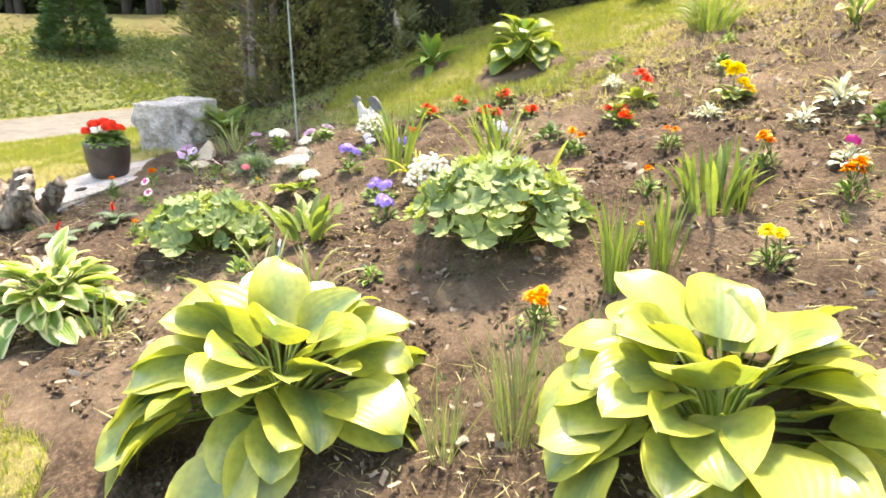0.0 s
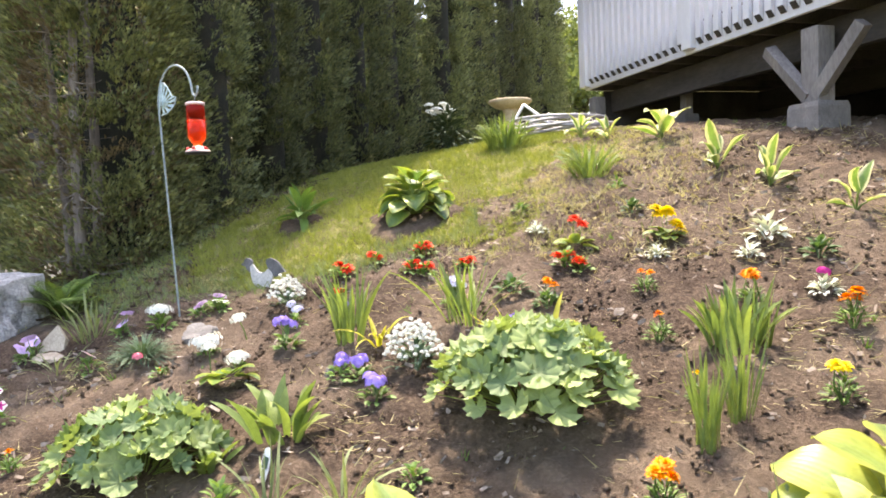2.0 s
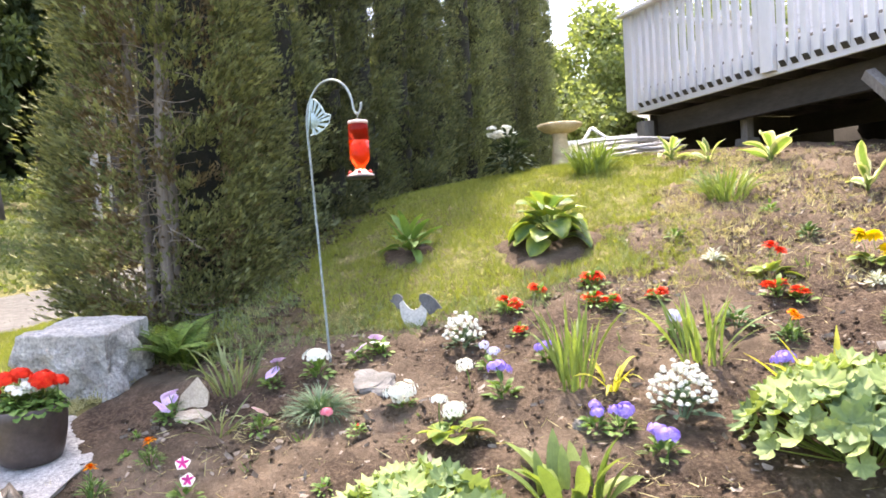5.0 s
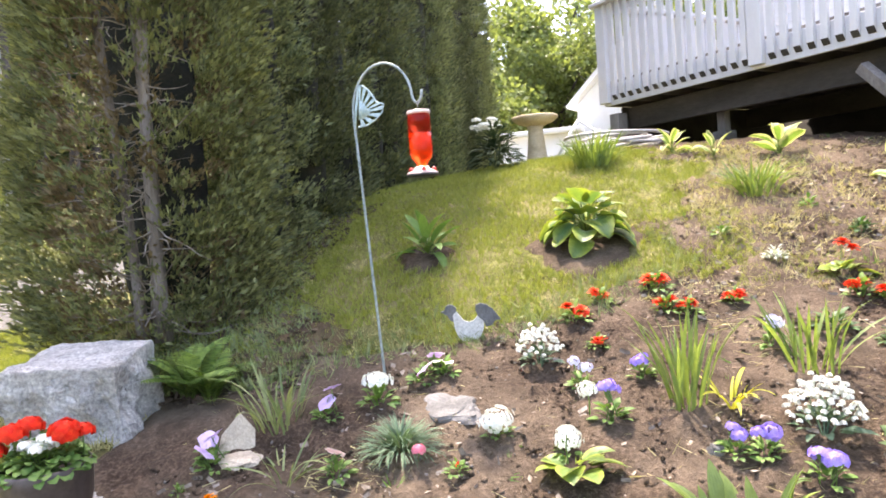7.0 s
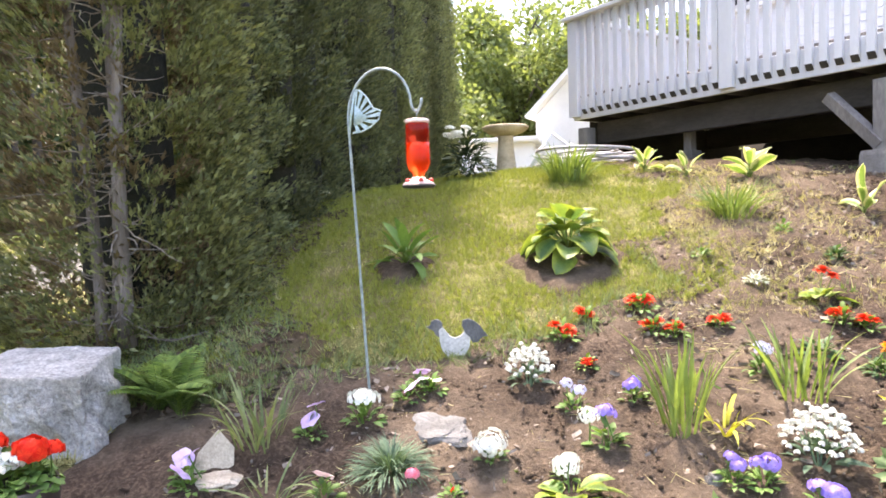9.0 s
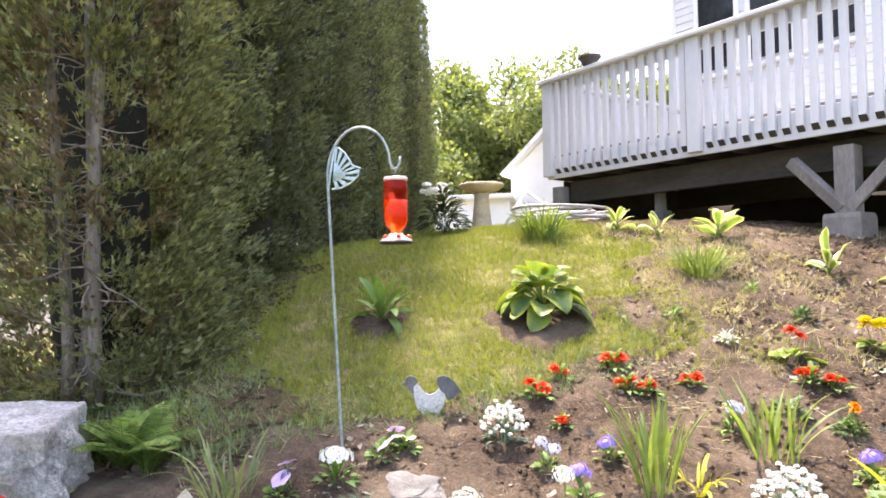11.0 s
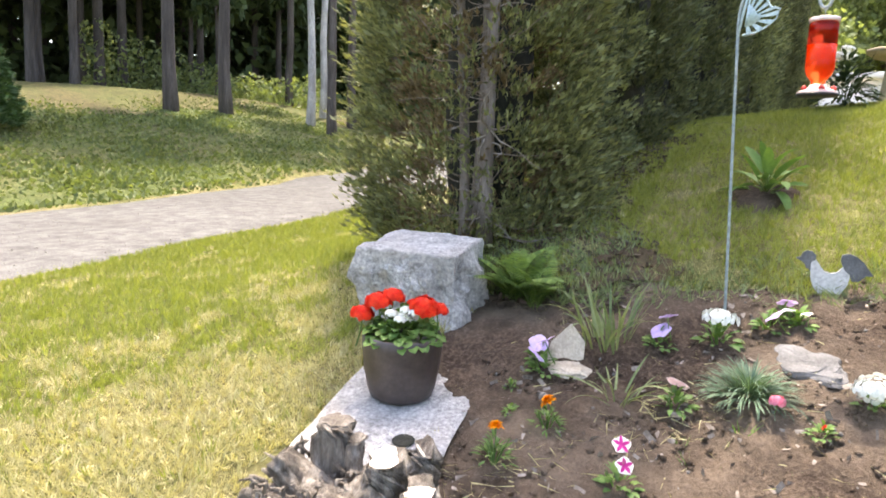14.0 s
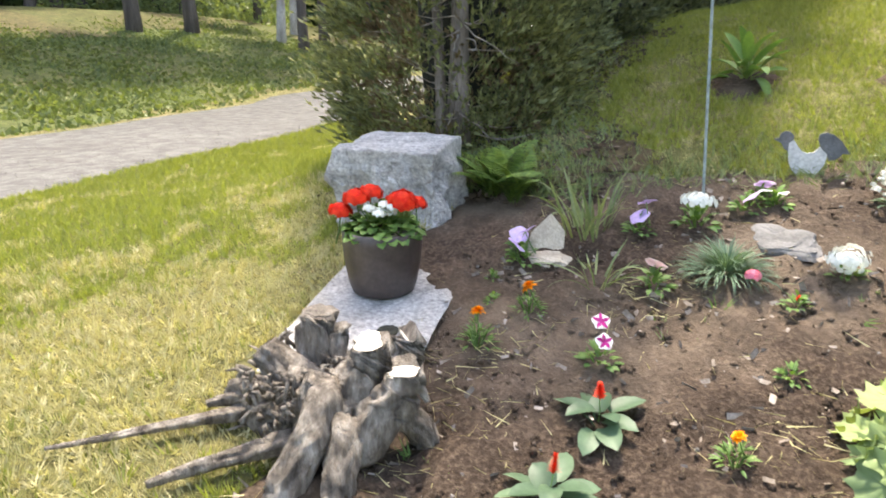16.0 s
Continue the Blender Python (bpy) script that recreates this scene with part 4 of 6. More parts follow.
def limb(pts, radii, cut, seed, name="limb", face=(0, -0.45, 0.9)):
    """A gnarled limb: a tube with deep lengthwise grooves, sawn square to face where cut is given."""
    mb, P, R = Mesh(), [], []
    for i in range(len(pts) - 1):
        for st in range(9):
            v = st / 9
            P.append(Vector(pts[i]).lerp(Vector(pts[i + 1]), v))
            R.append(radii[i] * (1 - v) + radii[i + 1] * v)
    P.append(Vector(pts[-1]))
    R.append(radii[-1])
    for k in range(1, len(P) - 1):
        P[k] = P[k] + Vector((noise.noise((k * 0.09, seed, 0.5)), noise.noise((k * 0.09, seed, 5.5)), noise.noise((k * 0.09, seed, 9.5)))) * R[k] * 0.3
    n = 30
    tube(mb, P, R, n, True)
    ring_v = mb.v[0]
    for i in range(len(P)):
        c = np.array(P[i])
        for k in range(n):
            a = 2 * math.pi * k / n + 0.03 * i
            g = 0.30 * noise.noise((1.3 * math.cos(a) + seed, 1.3 * math.sin(a), i * 0.035)) + 0.30 * noise.noise((4.2 * math.cos(a) - seed, 4.2 * math.sin(a), i * 0.04)) - 0.30 * abs(noise.noise((8 * math.cos(a), 8 * math.sin(a) + seed, i * 0.05)))
            j = i * n + k
            ring_v[j] = c + (ring_v[j] - c) * (1 + g)
    ob = part(name, mb, M_DRIFT, stump)
    if cut:
        d = np.array(Vector(face).normalized())
        ring = ring_v[-n:]
        mid = ring.mean(0)
        ring -= np.outer((ring - mid) @ d, d)
        ob.data.vertices.foreach_set("co", ring_v.ravel())
        c = Mesh()
        rim = mid + (ring - mid) * 0.93 + d * 0.004
        inner = mid + (ring - mid) * 0.5 + d * 0.008
        c.add(np.concatenate([rim, inner, [mid + d * 0.007]]), [(k, (k + 1) % n, n + (k + 1) % n, n + k) for k in range(n)] + [(n + k, n + (k + 1) % n, 2 * n) for k in range(n)])
        put("sawn_face", c.data("sawn_face", cut, False), ob, None, "pale sawn end" if cut is M_CUT else "grey weathered end")
    return ob


limb(((0.05, -0.12, 0.02), (0.10, -0.05, 0.13), (0.135, 0.0, 0.21), (0.145, 0.005, 0.278)), (0.088, 0.076, 0.068, 0.066), M_CUT, 1, face=(0.12, -0.32, 0.92))
limb(((0.18, -0.10, 0.02), (0.255, -0.05, 0.12), (0.285, -0.03, 0.18), (0.292, -0.03, 0.236)), (0.075, 0.064, 0.056, 0.053), M_CUT, 2, face=(0.15, -0.38, 0.9))
limb(((0.07, 0.14, 0.02), (0.12, 0.17, 0.13), (0.145, 0.19, 0.19), (0.15, 0.192, 0.232)), (0.075, 0.065, 0.06, 0.058), M_CUT, 3, face=(0.05, -0.25, 0.95))
limb(((-0.06, 0.02, 0.02), (-0.09, 0.06, 0.14), (-0.105, 0.09, 0.31)), (0.085, 0.066, 0.060), M_DRIFT, 4, face=(0.05, -0.15, 1))
limb(((-0.02, 0.04, 0.05), (-0.02, 0.08, 0.16), (-0.03, 0.10, 0.27)), (0.06, 0.045, 0.034), M_DRIFT, 13, face=(0.1, -0.2, 1))
limb(((-0.04, -0.02, 0.06), (-0.13, -0.03, 0.15), (-0.21, -0.05, 0.215)), (0.085, 0.066, 0.046), M_DRIFT, 5, face=(-0.75, -0.15, 0.6))
limb(((0.0, -0.02, -0.10), (-0.03, -0.02, 0.06), (-0.03, 0.0, 0.15)), (0.17, 0.15, 0.09), None, 6, "base")
limb(((-0.06, -0.06, 0.02), (-0.17, -0.08, 0.07), (-0.25, -0.10, 0.09), (-0.31, -0.12, 0.04)), (0.10, 0.085, 0.05, 0.03), None, 7)
limb(((0.06, -0.06, 0.13), (0.09, -0.13, 0.14), (0.10, -0.21, 0.06), (0.07, -0.32, -0.08)), (0.05, 0.058, 0.056, 0.06), None, 8, "root")
limb(((0.13, -0.08, 0.09), (0.18, -0.15, 0.08), (0.20, -0.22, 0.0), (0.21, -0.26, -0.08)), (0.05, 0.056, 0.05, 0.046), None, 9, "root")
limb(((0.24, -0.03, 0.14), (0.29, 0.02, 0.06), (0.31, 0.06, -0.06)), (0.05, 0.045, 0.04), None, 14, "root")
limb(((0.28, -0.03, 0.20), (0.33, -0.01, 0.19), (0.345, 0.0, 0.15)), (0.022, 0.016, 0.009), None, 15, "root")
limb(((-0.20, -0.14, 0.05), (-0.33, -0.26, 0.03), (-0.46, -0.40, 0.018), (-0.60, -0.54, 0.008)), (0.026, 0.016, 0.012, 0.006), None, 10, "root")
limb(((-0.16, -0.10, 0.06), (-0.26, -0.14, 0.07), (-0.34, -0.18, 0.05)), (0.032, 0.024, 0.012), None, 16, "root")
limb(((0.02, -0.20, 0.03), (-0.06, -0.27, 0.02), (-0.15, -0.40, 0.005), (-0.22, -0.50, -0.01)), (0.036, 0.028, 0.022, 0.012), None, 11, "root")
limb(((-0.02, -0.10, 0.06), (0.03, -0.14, 0.14), (0.04, -0.13, 0.20)), (0.06, 0.045, 0.022), None, 12)
for k in range(230):
    a, z = rnd(0, 6.28), rnd(0.0, 0.20)
    r = rnd(0.08, 0.20)
    p = Vector((-0.08 + r * math.cos(a), -0.05 + r * 0.9 * math.sin(a), z))
    q = p + Vector((rnd(-0.06, 0.05), rnd(-0.05, 0.04), rnd(-0.03, 0.06)))
    mb = Mesh()
    tube(mb, (p, p.lerp(q, 0.5) + Vector((rnd(-0.018, 0.018), rnd(-0.018, 0.018), 0.01)), q), (rnd(0.004, 0.013), 0.007, 0.002), 5)
    part("splinter", mb, M_DRIFT, stump)
# ---- flat stones ----
def stone(x, y, sx, sy, sz, yaw, seed, label, tilt=0, mat=M_STONE):
    bm = bmesh.new()
    bmesh.ops.create_icosphere(bm, subdivisions=4, radius=1)
    for v in bm.verts:
        c = v.co
        d = 1 + 0.55 * noise.noise((c.x * 1.3 + seed, c.y * 1.3, c.z * 1.3)) + 0.12 * noise.noise((c.x * 4 + seed, c.y * 4, c.z * 4))
        q = [math.copysign(min(abs(a) ** 0.9, 0.95), a) for a in c]
        v.co = Vector((q[0] * sx * d, q[1] * sy * d, (min(q[2], 0.62) + 0.05 * noise.noise((c.x * 6, c.y * 6, seed))) * sz * d))
    me = bpy.data.meshes.new("stone")
    bm.to_mesh(me)
    bm.free()
    me.materials.append(mat)
    ob = new("stone", me)
    ob.matrix_world = pose(x, y, H(x, y) + sz * 0.4, tilt, 0, yaw)
    tagged(ob, label, "stone", "loose stones in the bed")


stone(-3.99, 2.80, 0.13, 0.08, 0.03, -12, 3, "flat pale grey fieldstone lying in the soil", 30, M_PALESTONE)
stone(-4.86, 2.50, 0.085, 0.05, 0.022, 10, 6, "flat tan stone chip lying in the soil", 14, M_TANSTONE)
wedge = Mesh()
wedge.add(((-0.075, -0.03, -0.03), (0.085, -0.025, -0.03), (0.075, 0.035, -0.03), (-0.07, 0.03, -0.03), (-0.06, -0.02, 0.045), (0.02, -0.008, 0.135), (0.085, -0.012, 0.06), (0.07, 0.028, 0.055), (0.015, 0.02, 0.13), (-0.055, 0.025, 0.04)),
          ((3, 2, 1, 0), (0, 1, 6, 5, 4), (1, 2, 7, 6), (2, 3, 9, 8, 7), (3, 0, 4, 9), (4, 5, 8, 9), (5, 6, 7, 8)))
wedge_ob = new("stone", wedge.data("stone", M_TANSTONE, False))
wedge_ob.matrix_world = pose(-4.91, 2.585, H(-4.91, 2.585) + 0.02, -12, 0, 12)
tagged(wedge_ob, "upright pale tan wedge of split stone", "stone", "loose stones in the bed")
tag = thing("plant_label", -2.84, 1.84, None, "white plastic plant label stuck in the soil", "plant label", yaw=-20)
tag_m = pose(0, 0, 0, -14, 4, 0)
mb = Mesh()
flat_shape(mb, [(-0.010, -0.04), (0.010, -0.04), (0.018, 0.02), (0.024, 0.05), (0.024, 0.105), (0.016, 0.128), (0.0, 0.135), (-0.016, 0.128), (-0.024, 0.105), (-0.024, 0.05), (-0.018, 0.02)], 0.003)
part("plate", mb, M_WHITE, tag, smooth=False, m=tag_m)
mb = Mesh()
flat_shape(mb, [(-0.017, 0.055), (0.017, 0.055), (0.017, 0.10), (-0.017, 0.10)], 0.002, -0.003)
part("picture", mb, M_BLUEFOL, tag, "faded blue-green printed patch", smooth=False, m=tag_m)
stone(-2.95, 2.52, 0.025, 0.022, 0.032, 0, 8, "small round grey stone")

# ---- hose ----
hose = thing("garden_hose", -2.95, 7.15, None, "heap of pale coiled garden hose on the slope", "hose")
mb = Mesh()
q = []
for k in range(140):
    a = k * 0.29
    r = 0.34 + 0.10 * math.sin(k * 0.31) + 0.06 * math.sin(k * 0.11)
    q.append((r * 1.25 * math.cos(a) + 0.12 * math.sin(k * 0.05), r * 0.75 * math.sin(a), 0.03 + 0.0009 * k + 0.03 * math.sin(k * 0.37)))
tube(mb, q, [0.016] * len(q), 7)
part("coil", mb, M_HOSE, hose)
mb = Mesh()
for x0, x1, z0, z1, y0 in ((-0.5, -0.28, 0.0, 0.34, -0.1), (-0.28, 0.06, 0.34, 0.05, -0.1), (-0.46, -0.05, 0.0, 0.24, 0.12), (-0.40, -0.16, 0.17, 0.17, -0.1)):
    tube(mb, ((x0, y0, z0), ((x0 + x1) / 2, y0, (z0 + z1) / 2 + 0.01), (x1, y0, z1)), (0.016, 0.016, 0.016), 7)
part("reel_frame", mb, M_WHITE, hose, "white folding reel frame")

# ---- buildings beyond ----
garage = thing("garage", -0.4, 20.5, 2.2, "white gabled garage beyond the garden", "garage", yaw=-24)
mb = Mesh()
mb.add(((-2.6, 0, -0.5), (2.6, 0, -0.5), (2.6, 6, -0.5), (-2.6, 6, -0.5), (-2.6, 0, 2.6), (2.6, 0, 2.6), (2.6, 6, 2.6), (-2.6, 6, 2.6), (0, 0, 5.0), (0, 6, 5.0)),
       ((0, 1, 5, 8, 4), (1, 2, 6, 5), (2, 3, 7, 9, 6), (3, 0, 4, 7), (4, 8, 9, 7), (5, 6, 9, 8)))
part("wall", mb, M_WHITE, garage, smooth=False)
for sg in (-1, 1):
    mb = Mesh()
    beam_box(mb, (-0.02, -0.35, 0), (3.75, 6.3, 0.12), Matrix.Translation((0, 0, 5.02)) @ (pose(0, 0, 0, 0, 42.7, 0) if sg > 0 else pose(0, 0, 0, 0, 180 - 42.7, 0) @ pose(0, 0, -0.12)), bevel=0)
    part("roof", mb, M_WHITE, garage, smooth=False)
# A flat panel: the shade inside the doorway is its near-black colour.
mb = Mesh()
beam_box(mb, (-1.0, -0.03, -0.4), (1.0, 0.02, 1.7))
part("door", mb, M_DEEPSHADE, garage, "dark garage doorway")
shed = thing("shed", -5.9, 21.0, 2.15, "low white shed with a flat pale roof", "shed", yaw=-8)
mb = Mesh()
beam_box(mb, (-1.0, 0, -0.4), (3.0, 3, 1.75))
part("wall", mb, M_WHITE, shed)
mb = Mesh()
beam_box(mb, (-1.2, -0.25, 1.751), (3.2, 3.2, 1.9))
part("roof", mb, M_WHITE, shed)


rail_pot = new("rail_pot")
rail_pot.matrix_world = DECK @ pose(0.75, 0.0, 4.147)
tagged(rail_pot, "small brown pot on the deck's top rail", "flower pot")
mb = Mesh()
lathe(mb, ((0.0, 0.0), (0.075, 0.0), (0.085, 0.03), (0.12, 0.10), (0.135, 0.105), (0.135, 0.13), (0.12, 0.132), (0.11, 0.10), (0.0, 0.095)), 24)
part("bowl", mb, M_BEAM, rail_pot)

# ---- trees beyond ----
def crown_blob(seed, r, h, count, size, mat, z0=0.0, squash=1.0):
    rs = np.random.RandomState(seed)
    nb = 34
    c = rs.normal(size=(nb, 3))
    c /= np.linalg.norm(c, axis=1)[:, None]
    c *= (rs.rand(nb, 1) ** 0.5)
    c = c * np.array([r, r, h / 2]) * 0.82 + np.array([0, 0, z0 + h / 2])
    i = rs.randint(0, nb, count)
    d = rs.normal(size=(count, 3))
    d /= np.linalg.norm(d, axis=1)[:, None]
    rad = (r * 0.34) * (0.55 + 0.5 * rs.rand(nb))[i]
    P = c[i] + d * rad[:, None] * (rs.rand(count, 1) ** 0.35) * np.array([1, 1, 0.75])
    D = d * 0.5 + rs.normal(size=(count, 3)) * 0.6 + np.array([0, 0, -0.15])
    np.random.seed(seed)
    return scatter_mesh("crown", mat, P, D, size * (0.6 + 0.8 * rs.rand(count)), OVAL)


def broadleaf(x, y, s, seed, data, label, group):
    t = thing("tree", x, y, H(x, y) + 0.02 * max(0.0, math.hypot(x + 4, y - 3) - 40), label, "tree", group, rnd(0, 360))
    t.scale = (s, s, s)
    put("crown", data[0], t)
    put("trunk", data[1], t)


def broad_data(seed, r, h, z0, count, size, mat, bark, tr=0.22):
    rs = random.Random(seed)
    mb = Mesh()
    tube(mb, [(0.1 * rs.uniform(-1, 1) * k / 6, 0.1 * rs.uniform(-1, 1) * k / 6, -0.3 + k * (z0 + h * 0.7) / 6) for k in range(7)], [tr * (1 - 0.12 * k) for k in range(7)], 9)
    for k in range(9):
        a, zz = rs.uniform(0, 6.28), z0 * 0.8 + h * 0.5 * k / 9
        L = r * rs.uniform(0.5, 0.9)
        tube(mb, ((0, 0, zz), (L * 0.5 * math.cos(a), L * 0.5 * math.sin(a), zz + L * 0.3), (L * math.cos(a), L * math.sin(a), zz + L * 0.75)), (tr * 0.4, tr * 0.25, tr * 0.08), 6)
    return crown_blob(seed, r, h, count, size, mat, z0), mb.data("trunk", bark)


BROAD = [broad_data(41 + i, 3.0, 6.5, 1.2, 12000, 0.17, M_TREELEAF, M_PINEBARK) for i in range(2)]
rt = random.Random(5)
for i in range(26):
    broadleaf(-24 + 1.75 * i + rt.uniform(-0.8, 0.8), 33 + rt.uniform(-3, 9) + 0.1 * i, rt.uniform(1.35, 1.85), i, BROAD[i % 2], "leafy sunlit green tree at the wood's edge", "trees beyond the garden")

# tall conifers and birches of the wood across the driveway
PINE = (crown_blob(61, 2.6, 9.0, 9000, 0.42, M_PINE, 4.2), None)


def stem_data(h, r, bark, seed, lean=0.0):
    mb = Mesh()
    rs = random.Random(seed)
    tube(mb, [(lean * k * h / 9 + 0.05 * rs.uniform(-1, 1), 0.05 * rs.uniform(-1, 1), -0.3 + k * h / 9) for k in range(10)], [r * (1.35 if k == 0 else 1.06 - 0.075 * k) for k in range(10)], 10)
    return mb.data("trunk", bark)


DARKSTEM = [stem_data(11, 0.21, M_PINEBARK, i, 0.015 * (i - 1)) for i in range(3)]
PALESTEM = [stem_data(11, 0.15, M_PALEBARK, 9 + i, 0.02 * i) for i in range(2)]


def wood_tree(x, y, stem, s=1.0, label="tall dark-trunked conifer in the wood", low=0.0, size=1.0):
    t = thing("tree", x, y, None, label, "tree", "trees of the wood", rt.uniform(0, 360))
    t.scale = (s * 0.8, s * 0.8, s * 1.25)
    put("trunk", stem, t)
    put("crown", PINE[0], t, pose(0, 0, -low) @ Matrix.Scale(size, 4))


CAM_E = (-3.9, -0.14)


def along(deg_left, d):
    """A place d metres off the end of the walk, so many degrees left of the garden's long axis."""
    a = radians(deg_left)
    return CAM_E[0] - d * math.sin(a), CAM_E[1] + d * math.cos(a)


for deg, d, kind, s in ((52.8, 19.5, 0, 1.0), (48.8, 20.5, 1, 1.0), (42.2, 21.5, 3, 1.0), (40.5, 20.5, 0, 0.8), (43.9, 26, 2, 0.8), (56.0, 27, 0, 1.0), (57.6, 26, 1, 1.0), (58.8, 29, 2, 1.0), (50.6, 30, 1, 0.9), (38.9, 23, 0, 0.9), (41.2, 24, 4, 1.0),
                        (61.5, 25, 0, 1.0), (64.5, 30, 2, 1.1), (66.5, 24, 1, 1.0), (69, 27, 0, 1.0), (46.5, 33, 0, 1.0), (53.5, 34, 1, 1.0), (37, 27, 1, 1.0), (35.5, 30, 2, 1.0), (72, 30, 2, 1.0), (76, 26, 1, 1.0)):
    x, y = along(deg, d)
    wood_tree(x, y, DARKSTEM[kind] if kind < 3 else PALESTEM[kind - 3], s, "tall dark-trunked conifer in the wood" if kind < 3 else "pale smooth-trunked birch at the wood's edge", low=0.0 if deg > 44 else -4.5, size=1.0 if deg > 44 else 0.55)
for i in range(11):
    x, y = along(45.5 + 3.3 * i + rt.uniform(-0.9, 0.9), rt.uniform(23.5, 32))
    wood_tree(x, y, DARKSTEM[i % 3], rt.uniform(0.7, 1.0), low=rt.choice((0.0, 1.6, 2.6)))
for i in range(34):
    x, y = along(30 + 1.75 * i + rt.uniform(-1, 1), rt.uniform(33, 50))
    wood_tree(x, y, DARKSTEM[i % 3], rt.uniform(0.9, 1.4), low=rt.choice((0.0, 1.5, 2.5)))


# ---- plants: shared blades and blooms ----
def leaf_data(name, mat, smooth=True, **kw):
    p, f, uv = leaf(**kw)
    return Mesh().add(p, f, None, uv).data(name, mat, smooth)


def petal_ring(mb, n, L, W, tilt, z=0.0, r0=0.0, bend=0.4, cup=0.2, shape="oval", turn=0.0, nseg=4, nc=2):
    for k in range(n):
        p, f, uv = leaf(L * rnd(0.9, 1.1), W, bend, cup, nseg, nc, shape)
        mb.add(p, f, pose(0, 0, z, 0, 0, turn + 360 * k / n + rnd(-6, 6)) @ pose(0, r0, 0, tilt + rnd(-6, 6)), uv)


def pompom(name, r, mat):
    mb = Mesh()
    for i, (n, t, l) in enumerate(((11, 8, 1.0), (10, 28, 0.85), (8, 48, 0.65), (6, 70, 0.45))):
        petal_ring(mb, n, r * l, r * 0.5, t, 0.002 * i, 0.0, 0.7, 0.2, "oval", i * 17)
    return mb.data(name, mat)


def five(name, r, mat, n=5):
    mb = Mesh()
    petal_ring(mb, n, r, r * 1.05, 14, 0, 0, 0.45, 0.12, "round", 0, 4, 2)
    return mb.data(name, mat)


def cluster(name, r, mat, count, floret, flat=0.6):
    mb = Mesh()
    for k in range(count):
        v = (k + 0.5) / count
        a, el = k * 2.399, math.acos(1 - v)
        d = Vector((math.sin(el) * math.cos(a), math.sin(el) * math.sin(a), math.cos(el) * flat))
        m = Matrix.Translation(d * r * rnd(0.85, 1.08)) @ d.to_track_quat("Z", "Y").to_matrix().to_4x4()
        for q in range(5):
            p, f, uv = leaf(floret, floret * 0.95, 0.5, 0.1, 2, 2, "round")
            mb.add(p, f, m @ pose(0, 0, 0, 12, 0, 72 * q + k * 31), uv)
    return mb.data(name, mat)


def spike(name, r, h, mat):
    mb = Mesh()
    for k in range(46):
        v = k / 46
        p, f, uv = leaf(r * (1.15 - 0.7 * v), r * 0.5, 0.7, 0.3, 3, 2, "oval")
        mb.add(p, f, pose(0, 0, h * v, 0, 0, k * 137.5) @ pose(0, 0, 0, 40), uv)
    return mb.data(name, mat)


def foliage(name, mat, n, r, h, L, W, shape="oval", seed=1, bend=0.8, lo=10, hi=75, nc=2, nseg=4):
    """A low dome of leaves on short stalks."""
    random.seed(seed)
    mb = Mesh()
    for k in range(n):
        v = rnd(0, 1)
        a = k * 137.5 + rnd(-20, 20)
        q = r * 0.55 * v ** 0.6
        p, f, uv = leaf(L * rnd(0.7, 1.15), W * rnd(0.8, 1.1), bend * rnd(0.6, 1.3), 0.3, nseg, nc, shape)
        mb.add(p, f, pose(0, 0, h * (1 - v * 0.75) * rnd(0.35, 1.0), 0, 0, a) @ pose(0, q, 0, lo + (hi - lo) * (1 - v) * rnd(0.6, 1.1), rnd(-20, 20)), uv)
    for k in range(max(3, n // 8)):
        a = rnd(0, 6.28)
        tube(mb, ((0, 0, -0.02), (0.3 * r * math.cos(a), 0.3 * r * math.sin(a), h * 0.5), (0.5 * r * math.cos(a), 0.5 * r * math.sin(a), h * rnd(0.6, 0.95))), (0.003, 0.0025, 0.0015), 5, False)
    return mb.data(name, mat)


def stem_piece(h, r=0.0022):
    mb = Mesh()
    tube(mb, ((0, 0, -h), (0.004, 0.002, -h * 0.5), (0, 0, 0)), (r * 1.3, r * 1.1, r), 5, False)
    return mb.data("stem", M_FOLIAGE)


STEM = stem_piece(0.10)
BLOOMS = {
    "marigold": [pompom("bloom", 0.030, P_ORANGE)], "marigold_y": [pompom("bloom", 0.030, P_YELLOW)],
    "petunia_lilac": [five("bloom", 0.050, P_LILAC)], "petunia_pink": [five("bloom", 0.050, P_PINK)], "petunia_white": [five("bloom", 0.038, P_WHITE)],
    "phlox": [cluster("bloom", 0.036, P_PURPLE, 16, 0.0135, 0.5)], "pale_phlox": [cluster("bloom", 0.036, P_PALEBLUE, 14, 0.0125, 0.5)],
    "white_head": [cluster("bloom", 0.062, P_WHITE, 42, 0.0115, 0.5)], "geranium": [cluster("bloom", 0.045, P_RED, 34, 0.020, 0.7)],
    "zinnia": [pompom("bloom", 0.046, P_SCARLET)], "rose": [cluster("bloom", 0.028, P_ROSE, 16, 0.014)], "magenta": [cluster("bloom", 0.035, P_MAGENTA, 22, 0.017)],
    "begonia_y": [pompom("bloom", 0.045, P_YELLOW)], "begonia_r": [pompom("bloom", 0.040, P_SCARLET)], "cockscomb": [spike("bloom", 0.022, 0.055, P_SCARLET)],
    "lobelia": [cluster("bloom", 0.022, P_WHITE, 14, 0.010)],
}
